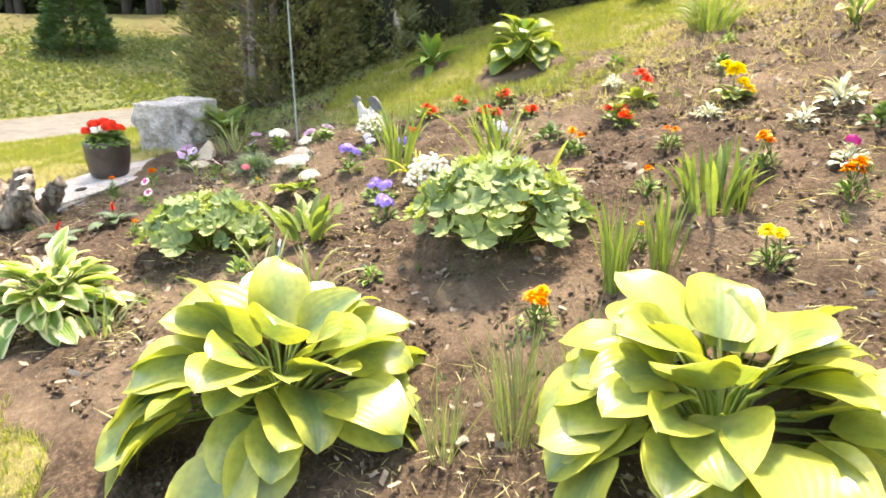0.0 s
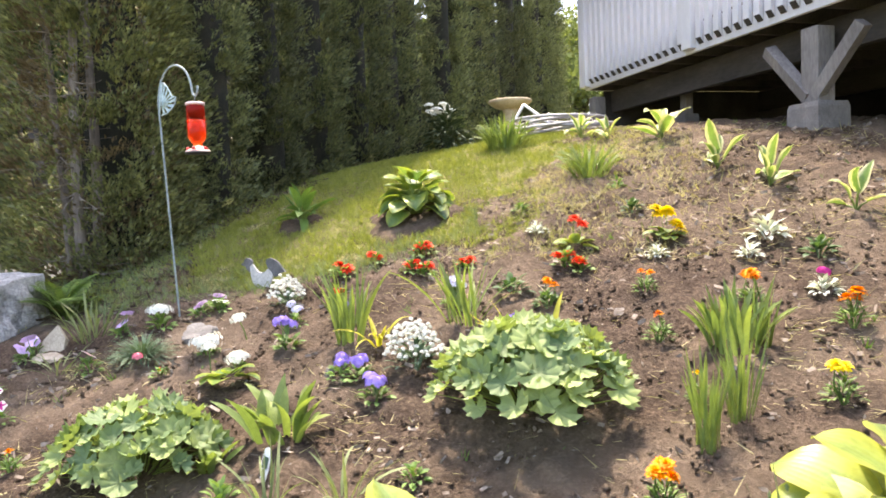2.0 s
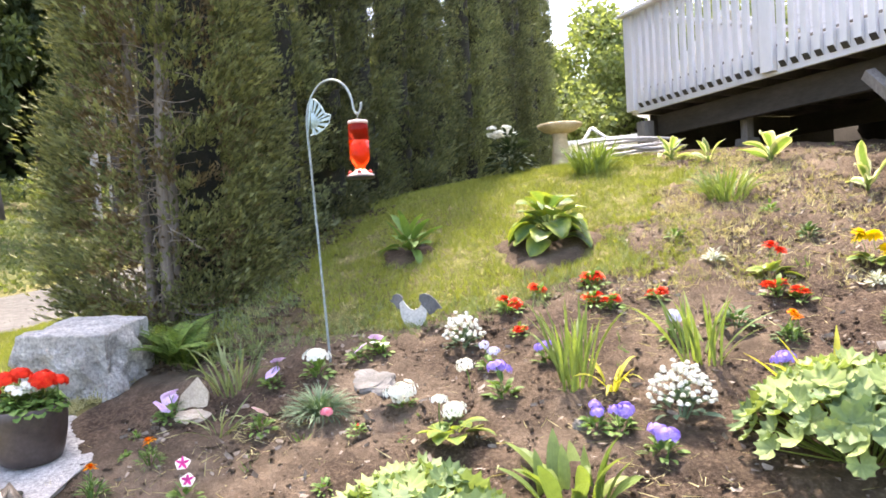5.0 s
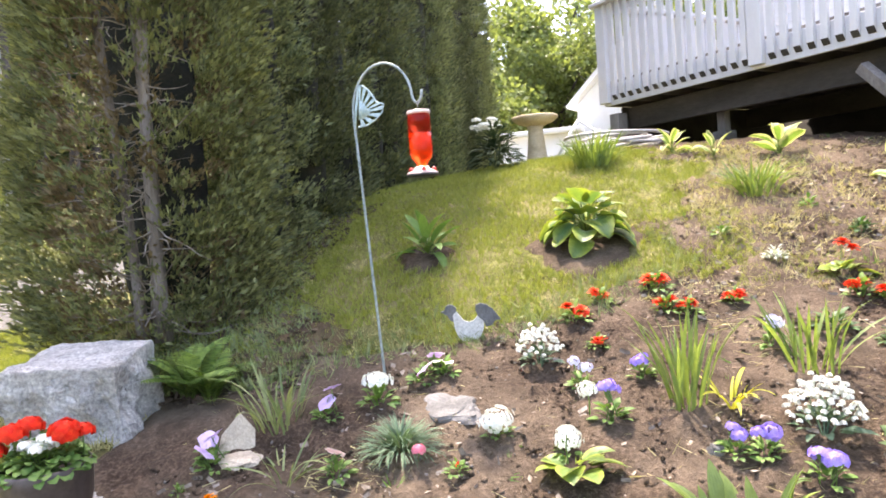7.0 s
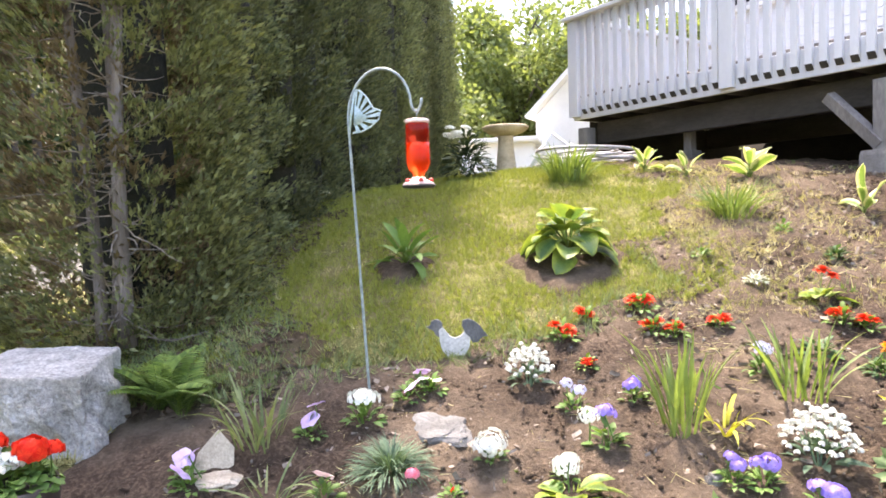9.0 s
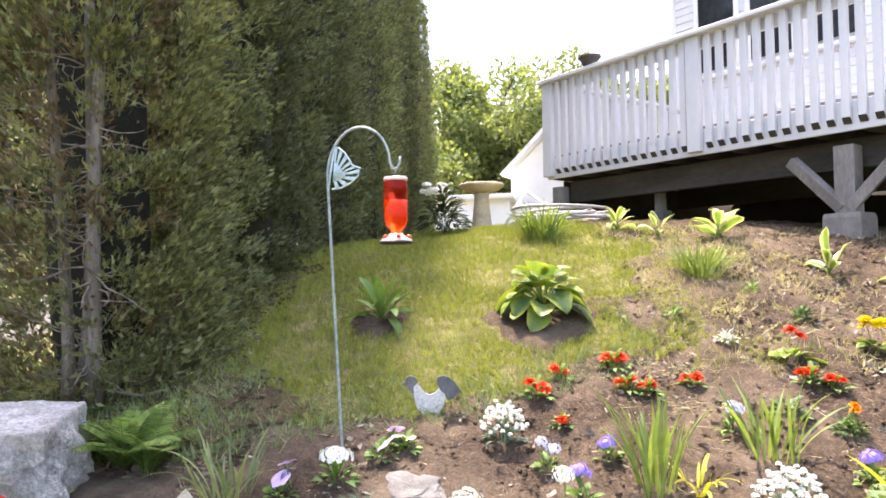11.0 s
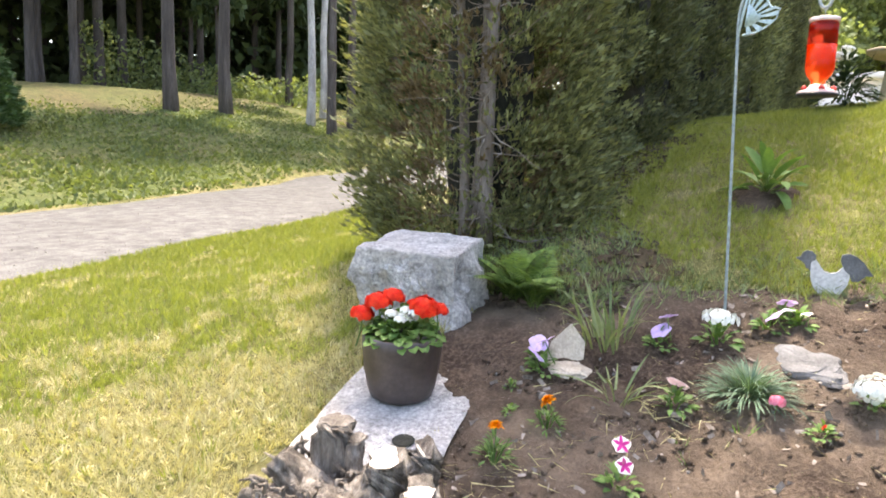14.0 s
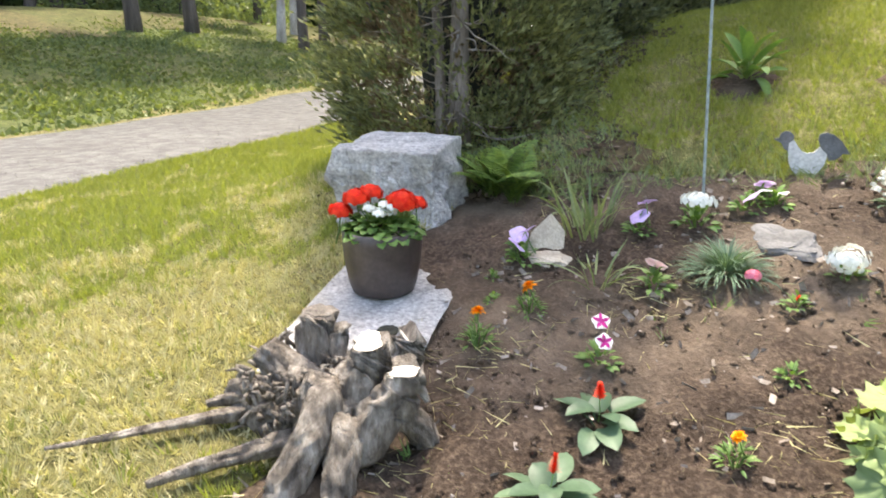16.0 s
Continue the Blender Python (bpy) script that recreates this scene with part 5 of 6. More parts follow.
FOL = {
    "ferny": [foliage("foliage", M_FOLIAGE, 70, 0.085, 0.085, 0.035, 0.008, "oval", s, 0.7) for s in (1, 2)],
    "small": [foliage("foliage", M_FOLIAGE, 34, 0.09, 0.07, 0.045, 0.022, "oval", s, 0.8) for s in (3, 4)],
    "dark": [foliage("foliage", M_DARKFOL, 44, 0.11, 0.08, 0.05, 0.028, "oval", s, 0.8) for s in (5, 6)],
    "tuft": [foliage("foliage", M_BLUEFOL, 420, 0.15, 0.05, 0.13, 0.0045, "strap", 7, 1.2, 20, 85, 1, 4)],
    "silver": [foliage("foliage", M_SILVER, 60, 0.12, 0.09, 0.07, 0.022, "oval", s, 0.9) for s in (8, 9)],
    "broad": [foliage("foliage", M_HOSTA_GREEN, 12, 0.13, 0.05, 0.12, 0.085, "hosta", s, 0.8, 5, 45, 4, 5) for s in (10, 11)],
    "bigdark": [foliage("foliage", M_COCKLEAF, 10, 0.12, 0.05, 0.11, 0.07, "hosta", 12, 0.7, 0, 40, 4, 5)],
    "grey": [foliage("foliage", M_BLUEFOL, 40, 0.10, 0.08, 0.05, 0.018, "oval", 13, 0.8)],
}


def flower(name, x, y, label, category, bloom, fol, blooms, scale=1.0, group="", yaw=None, face=0):
    """A small bedding plant: a tuft of leaves and its blooms, each (dx, dy, height, size)."""
    p = thing(name, x, y, None, label, category, group, rnd(0, 360) if yaw is None else yaw)
    p.scale = (scale, scale, scale)
    put("foliage", random.choice(FOL[fol]), p)
    for dx, dy, h, s in blooms:
        b = put("bloom", BLOOMS[bloom][0], p, pose(dx, dy, h, face + rnd(-22, 22), rnd(-22, 22), rnd(0, 360)) @ Matrix.Scale(s, 4))
        put("stem", STEM, b, Matrix.Scale(min(1.0, h / 0.11) / s, 4))
    return p


def spread(n, r, h0, h1, s=1.0, var=0.2):
    return [(r * math.sqrt((k + 0.5) / n) * math.cos(k * 2.4), r * math.sqrt((k + 0.5) / n) * math.sin(k * 2.4), rnd(h0, h1), s * rnd(1 - var, 1 + var)) for k in range(n)]


# ---- large hostas ----
HLEAF = [leaf_data("leaf", M_HOSTA, L=l, W=w, bend=b, cup=c, nseg=9, ncross=6, shape="hosta", wave=wv)
         for l, w, b, c, wv in ((0.25, 0.215, 0.9, 0.20, 0.02), (0.23, 0.19, 0.6, 0.30, 0.03), (0.26, 0.22, 1.3, 0.12, 0.02), (0.21, 0.165, 0.5, 0.40, 0.02), (0.24, 0.195, 1.0, 0.22, 0.04))]


def hosta(name, x, y, n, r, h, leaves, label, scale=1.0, seed=1, group="", lean=0.0, up=78, flat=-8):
    random.seed(seed)
    p = thing(name, x, y, None, label, "hosta", group, rnd(0, 360))
    st = Mesh()
    for k in range(n):
        v = ((k + 0.5) / n) ** 0.7
        a = k * 137.5 + rnd(-26, 26)
        el = up + (flat - up) * v + rnd(-20, 20)
        q = r * (0.12 + 0.55 * v) * rnd(0.85, 1.1)
        z = h * (0.95 - 0.78 * v ** 1.2) * rnd(0.85, 1.1)
        m = pose(0, 0, z, 0, 0, a) @ pose(0, q, 0, el, rnd(-30, 30)) @ Matrix.Scale(scale * rnd(0.82, 1.12), 4)
        put("leaf", random.choice(leaves), p, m)
        e = m.translation
        tube(st, ((0, 0, 0), (e.x * 0.5, e.y * 0.5, e.z * 0.75), e), (0.008 * scale, 0.006 * scale, 0.004 * scale), 5, False)
    part("stem_tuft", st, M_BLADE, p)
    return p


hosta("hosta", -1.90, 1.26, 76, 0.60, 0.33, HLEAF, "large hosta with broad ribbed yellow-green leaves in sun", 1.06, 21, "golden hostas along the bed's front", up=74, flat=-34)
hosta("hosta", -0.66, 1.78, 76, 0.56, 0.31, HLEAF, "large hosta with broad ribbed yellow-green leaves in sun", 1.03, 22, "golden hostas along the bed's front", up=74, flat=-34)
VLEAF = [leaf_data("leaf", M_HOSTA_VAR, L=l, W=w, bend=b, cup=0.35, nseg=6, ncross=4, shape="hosta", wave=0.04) for l, w, b in ((0.15, 0.085, 0.9), (0.17, 0.095, 0.6), (0.13, 0.075, 1.2))]
hosta("hosta", -3.42, 1.02, 100, 0.36, 0.26, VLEAF, "hosta with many cream-edged narrow leaves", 1.05, 23, up=70, flat=-25)
GLEAF = [leaf_data("leaf", M_HOSTA_GREEN, L=l, W=w, bend=b, cup=0.35, nseg=7, ncross=4, shape="hosta", wave=0.03) for l, w, b in ((0.19, 0.155, 0.9), (0.17, 0.14, 0.6), (0.20, 0.16, 1.2))]
hosta("hosta", -3.31, 4.36, 46, 0.27, 0.30, GLEAF, "green and gold hosta in a bare patch of the lawn", 1.05, 24, up=66, flat=-30)
NLEAF = [leaf_data("leaf", M_FOLIAGE, L=l, W=0.075, bend=b, cup=0.5, nseg=6, ncross=4, shape="hosta") for l, b in ((0.22, 0.9), (0.24, 0.5), (0.20, 0.3))]
hosta("hosta", -4.38, 4.46, 20, 0.16, 0.16, NLEAF, "small upright green hosta growing in the lawn", 0.95, 25)
YLEAF = [leaf_data("leaf", M_HOSTA_VAR, L=l, W=w, bend=b, cup=0.6, nseg=6, ncross=4, shape="hosta", wave=0.06, twist=t) for l, w, b, t in ((0.20, 0.075, 0.5, 0.5), (0.17, 0.06, 0.9, -0.6), (0.22, 0.07, 1.5, 0.3))]
for i, (x, y, n, s) in enumerate(((-2.46, 6.24, 9, 0.95), (-2.17, 5.95, 7, 0.85), (-1.70, 5.80, 9, 1.35), (-1.26, 4.88, 8, 1.05), (-0.95, 4.52, 9, 1.05), (-0.55, 4.1, 7, 0.9))):
    hosta("hosta", x, y, n - 2, 0.09, 0.15, YLEAF, "sparse young hosta with cream and green leaves", s, 30 + i, "young hostas below the deck", up=92, flat=38)

# bare soil rings round the plants in the lawn
for x, y, r in ((-3.33, 4.30, 0.38), (-4.39, 4.42, 0.20)):
    vs, fs = [(x, y, H(x, y) + 0.034)], []
    for k in range(28):
        a = 2 * math.pi * k / 28
        q = r * (1 + 0.16 * math.sin(3 * a) + 0.1 * math.sin(7 * a))
        for rr, dz in ((0.8, 0.032), (1.0, -0.02)):
            px, py = x + q * rr * math.cos(a), y + q * rr * 0.85 * math.sin(a)
            vs.append((px, py, H(px, py) + dz))
    for k in range(28):
        a, b = 1 + 2 * k, 1 + 2 * ((k + 1) % 28)
        fs += [(0, a, b), (a, a + 1, b + 1, b)]
    structure("soil_patch", Mesh().add(vs, fs), M_SOIL, "bare dug soil round a plant in the lawn", True)


# ---- lady's mantle ----
def mantle_leaf(name, r, cup):
    n, mb = 27, Mesh()
    vs, uv, fs = [(0, 0, 0)], [(0.5, 0.5)], []
    for ring, q in ((1, 0.5), (2, 0.82), (3, 1.0)):
        for k in range(n):
            a = 0.25 + (2 * math.pi - 0.5) * k / (n - 1) - math.pi / 2
            w = 1 + (0.12 * math.cos(k * 2 * math.pi / 3) if ring == 3 else 0.03 * math.cos(k * 2 * math.pi / 3))
            fold = 0.17 * r * q * math.cos(k * 2 * math.pi / 3)
            vs.append((r * q * w * math.cos(a), r * q * w * math.sin(a), cup * r * q * q + fold))
            uv.append((0.5 + 0.5 * q * math.cos(a), 0.5 + 0.5 * q * math.sin(a)))
    for k in range(n - 1):
        fs.append((0, 1 + k, 2 + k))
        for ring in (0, 1):
            a = 1 + ring * n + k
            fs.append((a, a + n, a + n + 1, a + 1))
    return mb.add(vs, fs, None, uv).data(name, M_MANTLE)


MLEAF = [mantle_leaf("leaf", 0.055, 0.35), mantle_leaf("leaf", 0.065, 0.2), mantle_leaf("leaf", 0.045, 0.5)]


def mantle(x, y, n, r, h, seed, label):
    random.seed(seed)
    p = thing("ladys_mantle", x, y, None, label, "perennial", "lady's mantle clumps", 0)
    st = Mesh()
    for k in range(n):
        v = math.sqrt((k + 0.5) / n)
        a = k * 2.3999 + rnd(-0.15, 0.15)
        d = Vector((r * v * math.cos(a), r * v * math.sin(a), h * (1 - 0.72 * v ** 2.6) * rnd(0.82, 1.06)))
        m = Matrix.Translation(d) @ Vector((0.9 * v * math.cos(a) + rnd(-0.5, 0.5), 0.9 * v * math.sin(a) + rnd(-0.5, 0.5), 1.0 - 0.35 * v)).to_track_quat("Z", "Y").to_matrix().to_4x4() @ pose(0, 0, 0, 0, 0, rnd(0, 360))
        put("leaf", random.choice(MLEAF), p, m @ Matrix.Scale(rnd(0.7, 1.3), 4))
        tube(st, ((d.x * 0.3, d.y * 0.3, 0), (d.x * 0.8, d.y * 0.8, d.z * 0.7), d), (0.003, 0.0025, 0.002), 4, False)
    part("stem_tuft", st, M_BLADE, p)


mantle(-1.93, 2.42, 125, 0.40, 0.33, 41, "bushy clump of scalloped grey-green round leaves")
mantle(-3.42, 1.80, 90, 0.33, 0.26, 42, "smaller clump of scalloped grey-green round leaves")


# ---- strap-leaved clumps ----
def strap_set(name, mat, lens, w, bends):
    return [leaf_data("leaf", mat, L=l, W=w, bend=b, cup=0.5, nseg=7, ncross=2, shape="strap", twist=rnd(-0.8, 0.8)) for l in lens for b in bends]


S_IRIS = strap_set("iris", M_BLADE, (0.30, 0.24), 0.030, (0.15, 0.45, 0.9))
S_NARC = strap_set("narc", M_BLADE, (0.33, 0.27), 0.013, (0.1, 0.35, 0.8))
S_YELL = strap_set("yell", M_YBLADE, (0.24, 0.20), 0.018, (0.5, 1.1, 1.8))
S_PALE = strap_set("pale", M_PALEBLADE, (0.32, 0.24), 0.014, (0.3, 0.8, 1.5))
S_CHIV = strap_set("chive", M_PALEBLADE, (0.34, 0.28), 0.006, (0.1, 0.3))
S_GRAS = strap_set("grassy", M_BLADE, (0.28, 0.22), 0.012, (0.4, 0.8, 1.4))
S_RUSH = strap_set("rush", M_BLADE, (0.33, 0.27), 0.008, (0.08, 0.2, 0.4))
S_TULIP = strap_set("tulip", M_BLADE, (0.22, 0.18), 0.055, (0.3, 0.6, 1.0))


def clump(name, x, y, n, r, leaves, label, category, scale=1.0, lo=55, hi=90, seed=1, group=""):
    random.seed(seed)
    p = thing(name, x, y, None, label, category, group)
    p.scale = (scale, scale, scale)
    for k in range(n):
        a, q = rnd(0, 360), r * math.sqrt(rnd(0, 1))
        put("leaf", random.choice(leaves), p, pose(0, 0, -0.01, 0, 0, a) @ pose(0, q, 0, rnd(lo, hi), rnd(-12, 12), rnd(-40, 40)) @ Matrix.Scale(rnd(0.7, 1.1), 4))
    return p


clump("iris_clump", -1.16, 2.85, 48, 0.12, S_IRIS, "clump of upright sword-shaped green iris leaves", "iris", 1.0, 76, 96, 51)
clump("daylily_clump", -2.93, 2.12, 26, 0.12, S_TULIP, "clump of broad upright light green leaves", "daylily", 1.15, 58, 90, 52)
clump("daylily_clump", -3.12, 1.88, 9, 0.08, S_TULIP, "few broad fading light green leaves", "daylily", 0.9, 40, 80, 53)
clump("narcissus_clump", -2.99, 2.80, 34, 0.05, S_NARC, "thin upright green narcissus leaves after flowering", "narcissus", 1.5, 76, 92, 54, "spent narcissus clumps")
clump("narcissus_clump", -2.43, 3.00, 30, 0.08, S_NARC, "thin splayed green narcissus leaves after flowering", "narcissus", 1.25, 58, 88, 55, "spent narcissus clumps")
clump("narcissus_clump", -1.27, 2.27, 44, 0.04, S_RUSH, "tight bunch of thin green narcissus leaves", "narcissus", 1.1, 82, 93, 56, "spent narcissus clumps")
clump("narcissus_clump", -1.16, 2.43, 40, 0.045, S_RUSH, "tight bunch of thin green narcissus leaves", "narcissus", 1.05, 80, 93, 57, "spent narcissus clumps")
clump("yellow_clump", -2.83, 2.78, 15, 0.05, S_YELL, "yellowing arched narcissus leaves", "narcissus", 1.0, 35, 80, 58, "spent narcissus clumps")
clump("yellow_clump", -1.98, 2.66, 11, 0.05, S_YELL, "yellowing bent leaves rising behind the mantle clump", "narcissus", 1.75, 60, 88, 59, "spent narcissus clumps")
clump("faded_clump", -4.76, 2.74, 30, 0.10, S_PALE, "fading grey-green narcissus leaves", "narcissus", 1.1, 66, 90, 60, "spent narcissus clumps")
clump("faded_clump", -4.62, 2.38, 16, 0.09, S_PALE, "fading grey-green narcissus leaves", "narcissus", 0.8, 30, 80, 61, "spent narcissus clumps")
clump("faded_clump", -2.72, 1.72, 13, 0.06, S_PALE, "fading grey-green narcissus leaves", "narcissus", 0.85, 50, 88, 62, "spent narcissus clumps")
clump("faded_clump", -2.45, 1.78, 14, 0.05, S_PALE, "fading grey-green narcissus leaves", "narcissus", 0.95, 55, 88, 65, "spent narcissus clumps")
clump("faded_clump", -3.05, 1.10, 14, 0.07, S_PALE, "fading grey-green narcissus leaves", "narcissus", 0.8, 40, 85, 66, "spent narcissus clumps")
for i, (x, y, n, s) in enumerate(((-1.14, 1.55, 46, 1.05), (-1.04, 1.74, 30, 0.95), (-1.28, 1.40, 30, 0.8), (-1.22, 1.66, 22, 0.9))):
    c = clump("chive_clump", x, y, n, 0.06, S_CHIV, "thin grey-green stalks with small buds", "chives", s, 68, 90, 70 + i, "budding stalks by the hostas")
    for k in range(5):
        b = Mesh()
        lathe(b, ((0.0, -0.012), (0.005, -0.006), (0.006, 0.004), (0.0, 0.014)), 8)
        put("bud", b.data("bud", M_PALEBLADE), c, pose(rnd(-0.07, 0.07), rnd(-0.07, 0.07), rnd(0.24, 0.31)))
clump("grass_clump", -3.16, 6.10, 210, 0.13, S_GRAS, "arching ornamental grass clump at the lawn's edge", "ornamental grass", 1.25, 56, 100, 80)
clump("grass_clump", -2.14, 4.88, 120, 0.11, S_GRAS, "arching light green grassy clump", "ornamental grass", 1.15, 58, 100, 81)
flower("tufted_pink", -4.17, 2.55, "blue-green grassy tuft with a rose-pink flower", "dianthus", "rose", "tuft", [(0.10, -0.12, 0.05, 0.9)], 1.05, yaw=0)

# ---- bedding flowers ----
random.seed(77)
MG = "orange marigold with ferny green leaves"
for x, y, n, s in ((-1.39, 1.98, 4, 1.1), (-1.58, 3.27, 2, 1.0), (-1.10, 3.17, 3, 1.15), (-2.03, 3.13, 2, 1.05), (-1.48, 2.88, 1, 1.05), (-0.72, 3.02, 4, 1.15), (-4.79, 2.12, 1, 1.05), (-4.88, 1.88, 1, 1.15), (-0.95, 2.05, 2, 1.0), (-4.0, 1.66, 1, 0.9)):
    flower("marigold", x, y, MG, "marigold", "marigold", "ferny", spread(n, 0.035 if n > 1 else 0.0, 0.10, 0.135), s, "orange marigolds")
for x, y, n, s in ((-0.82, 2.55, 2, 1.1), (-0.35, 3.3, 3, 1.1), (-1.3, 2.52, 1, 0.8)):
    flower("marigold", x, y, "yellow marigold with ferny green leaves", "marigold", "marigold_y", "ferny", spread(n, 0.03, 0.10, 0.135), s, "yellow marigolds")
for x, y, n in ((-4.56, 2.77, 2), (-4.17, 3.01, 1), (-4.95, 2.44, 2), (-4.99, 2.52, 1), (-4.12, 3.10, 1)):
    flower("petunia", x, y, "lilac petunia in the bed", "petunia", "petunia_lilac", "small", [(rnd(-0.03, 0.03), rnd(-0.03, 0.03), 0.08 + 0.06 * k, rnd(0.85, 1.05)) for k in range(n)], 1.0, "lilac petunias", 0, 42)
flower("petunia", -4.40, 2.40, "pale pink petunia in the bed", "petunia", "petunia_pink", "small", [(0, 0, 0.10, 1.0)], 1.0, "", 0, 42)
flower("petunia", -4.06, 3.07, "small white petunia in the bed", "petunia", "petunia_white", "small", spread(3, 0.05, 0.05, 0.08, 0.7), 1.0)
for x, y, s, n in ((-4.34, 2.86, 1.3, 1), (-3.77, 2.62, 0.95, 2), (-3.50, 2.52, 0.8, 2)):
    flower("candytuft", x, y, "white clustered flower heads over small leaves", "candytuft", "white_head", "small", spread(n, 0.04 if n > 1 else 0.0, 0.07, 0.09), s, "white clustered flowers")
flower("white_begonia", -3.47, 2.42, "pale-leaved plant with white flowers", "begonia", "white_head", "broad", [(-0.02, 0.05, 0.26, 0.55), (0.08, -0.02, 0.16, 0.5)], 1.2)
for x, y, s in ((-3.31, 2.70, 1.25), (-3.15, 2.98, 0.95), (-2.62, 2.36, 1.15), (-2.88, 2.50, 1.0), (-2.78, 2.50, 1.0), (-2.12, 2.82, 1.0)):
    flower("purple_phlox", x, y, "purple-blue clustered phlox in the soil", "phlox", "phlox", "small", spread(2, 0.03, 0.08, 0.13), s, "purple phlox plants")
for x, y, s in ((-3.42, 2.92, 1.0), (-2.55, 3.17, 1.0)):
    flower("purple_phlox", x, y, "pale blue clustered phlox in the soil", "phlox", "pale_phlox", "small", spread(2, 0.04, 0.08, 0.13), s, "pale blue phlox plants")
for x, y, s in ((-3.42, 3.46, 1.15), (-3.28, 3.64, 0.8), (-2.98, 3.71, 1.15), (-2.96, 3.50, 1.0), (-2.86, 3.47, 0.9), (-2.62, 3.53, 0.9), (-3.33, 3.23, 0.75), (-2.03, 3.53, 1.1), (-1.93, 3.47, 0.95)):
    flower("red_zinnia", x, y, "bright red double flower over green leaves", "zinnia", "zinnia", "small", spread(2, 0.045, 0.045, 0.07), s * 1.05, "red flowers along the lawn edge")
flower("begonia", -2.02, 3.76, "red-centred begonia with yellow-green leaves", "begonia", "begonia_r", "broad", [(0, 0, 0.17, 1.4), (0.04, 0.03, 0.14, 1.1)], 0.95)
flower("begonia", -1.52, 3.85, "bright yellow begonia with large blooms", "begonia", "begonia_y", "broad", [(-0.03, 0.0, 0.17, 1.5), (0.06, 0.02, 0.16, 1.5), (-0.09, -0.04, 0.09, 1.3), (0.02, 0.06, 0.19, 1.4), (-0.05, -0.08, 0.05, 1.2)], 0.85)
for x, y, b in ((-4.38, 1.68, "cockscomb"), (-4.40, 1.36, "cockscomb")):
    flower("cockscomb", x, y, "red cockscomb with large pale green leaves", "celosia", b, "bigdark", [(0, 0, 0.075, 0.9)], 1.05, "red cockscombs")
flower("magenta_phlox", -0.80, 3.26, "deep magenta flower over pale leaves", "phlox", "magenta", "silver", [(0, 0, 0.13, 1.0)], 0.8)
flower("red_sprig", -3.92, 2.42, "small orange-red sprig in the soil", "celosia", "cockscomb", "small", [(0, 0, 0.04, 0.6)], 0.7)
for x, y, s in ((-1.00, 3.80, 1.1), (-1.10, 3.60, 0.7), (-1.55, 3.62, 0.6), (-2.30, 3.95, 0.7)):
    flower("dusty_miller", x, y, "silver-grey lacy-leaved plant in the soil", "dusty miller", "lobelia", "silver", [], s, "silver-leaved plants")
for x, y, s in ((-2.26, 3.26, 1.2), (-0.78, 3.60, 1.1), (-2.05, 3.15, 0.8), (-1.75, 4.2, 0.9)):
    flower("green_plant", x, y, "small dark green leafy plant", "bedding plant", "lobelia", "dark", [], s, "flowerless bedding plants")
for x, y, s in ((-2.92, 1.70, 1.1), (-2.25, 1.95, 0.8), (-4.95, 2.15, 0.5), (-3.66, 1.75, 1.0), (-2.5, 4.3, 0.9), (-1.9, 4.6, 0.9), (-3.9, 2.05, 0.7), (-5.02, 2.3, 0.5)):
    flower("seedling", x, y, "small light green seedling plant", "bedding plant", "lobelia", "small", [], s, "flowerless bedding plants")
for x, y, n in ((-4.46, 1.93, 2),):
    p = flower("striped_petunia", x, y, "purple and white striped petunia", "petunia", "petunia_white", "small", [], 1.0, "", 25)
    for dz, dx in ((0.155, 0.0), (0.085, 0.015)):
        b = Mesh()
        petal_ring(b, 5, 0.030, 0.027, 14, 0, 0, 0.4, 0.1, "round", 0, 4, 2)
        ob = put("bloom", b.data("bloom", P_WHITE), p, pose(dx, 0, dz, 48, 0, rnd(-20, 20)), "white petals")
        b = Mesh()
        petal_ring(b, 5, 0.030, 0.012, 16, 0.004, 0, 0.4, 0.1, "oval", 0, 4, 2)
        put("stripe", b.data("stripe", P_MAGENTA), ob, None, "deep purple stripes")
# alyssum mounds
for x, y, r, h, n, fl in ((-2.54, 2.60, 0.14, 0.24, 130, 0.014), (-3.61, 3.12, 0.11, 0.20, 80, 0.013)):
    p = thing("alyssum", x, y, None, "mound of tiny greyish white alyssum flowers", "alyssum", "white alyssum mounds")
    put("foliage", FOL["grey"][0], p, Matrix.Scale(r / 0.085, 4))
    head = cluster("flower_head", 0.010, P_ALYSSUM, 7, 0.007, 0.8)
    for k in range(n):
        v = math.sqrt((k + 0.5) / n)
        a = k * 2.4
        put("flower_head", head, p, pose(r * v * math.cos(a) + rnd(-0.01, 0.01), r * v * math.sin(a), h * (1 - 0.6 * v * v) * rnd(0.75, 1.05), rnd(-25, 25), rnd(-25, 25)))

# planter flowers
put("foliage", foliage("foliage", M_FOLIAGE, 240, 0.26, 0.13, 0.045, 0.04, "round", 91, 0.8, 0, 60, 4, 4), planter, pose(0, 0, 0.225))
for dx, dy, h, s in ((-0.10, -0.03, 0.375, 1.35), (-0.15, -0.07, 0.325, 1.2), (-0.07, 0.03, 0.39, 1.2), (0.10, 0.0, 0.375, 1.45), (0.13, 0.05, 0.36, 1.1), (0.0, 0.08, 0.36, 0.8)):
    b = put("geranium_bloom", BLOOMS["geranium"][0], planter, pose(dx, dy, h, rnd(-20, 20), rnd(-20, 20)) @ Matrix.Scale(s * 0.84, 4), "round red geranium head")
    put("stem", STEM, b, Matrix.Scale(1.3, 4))
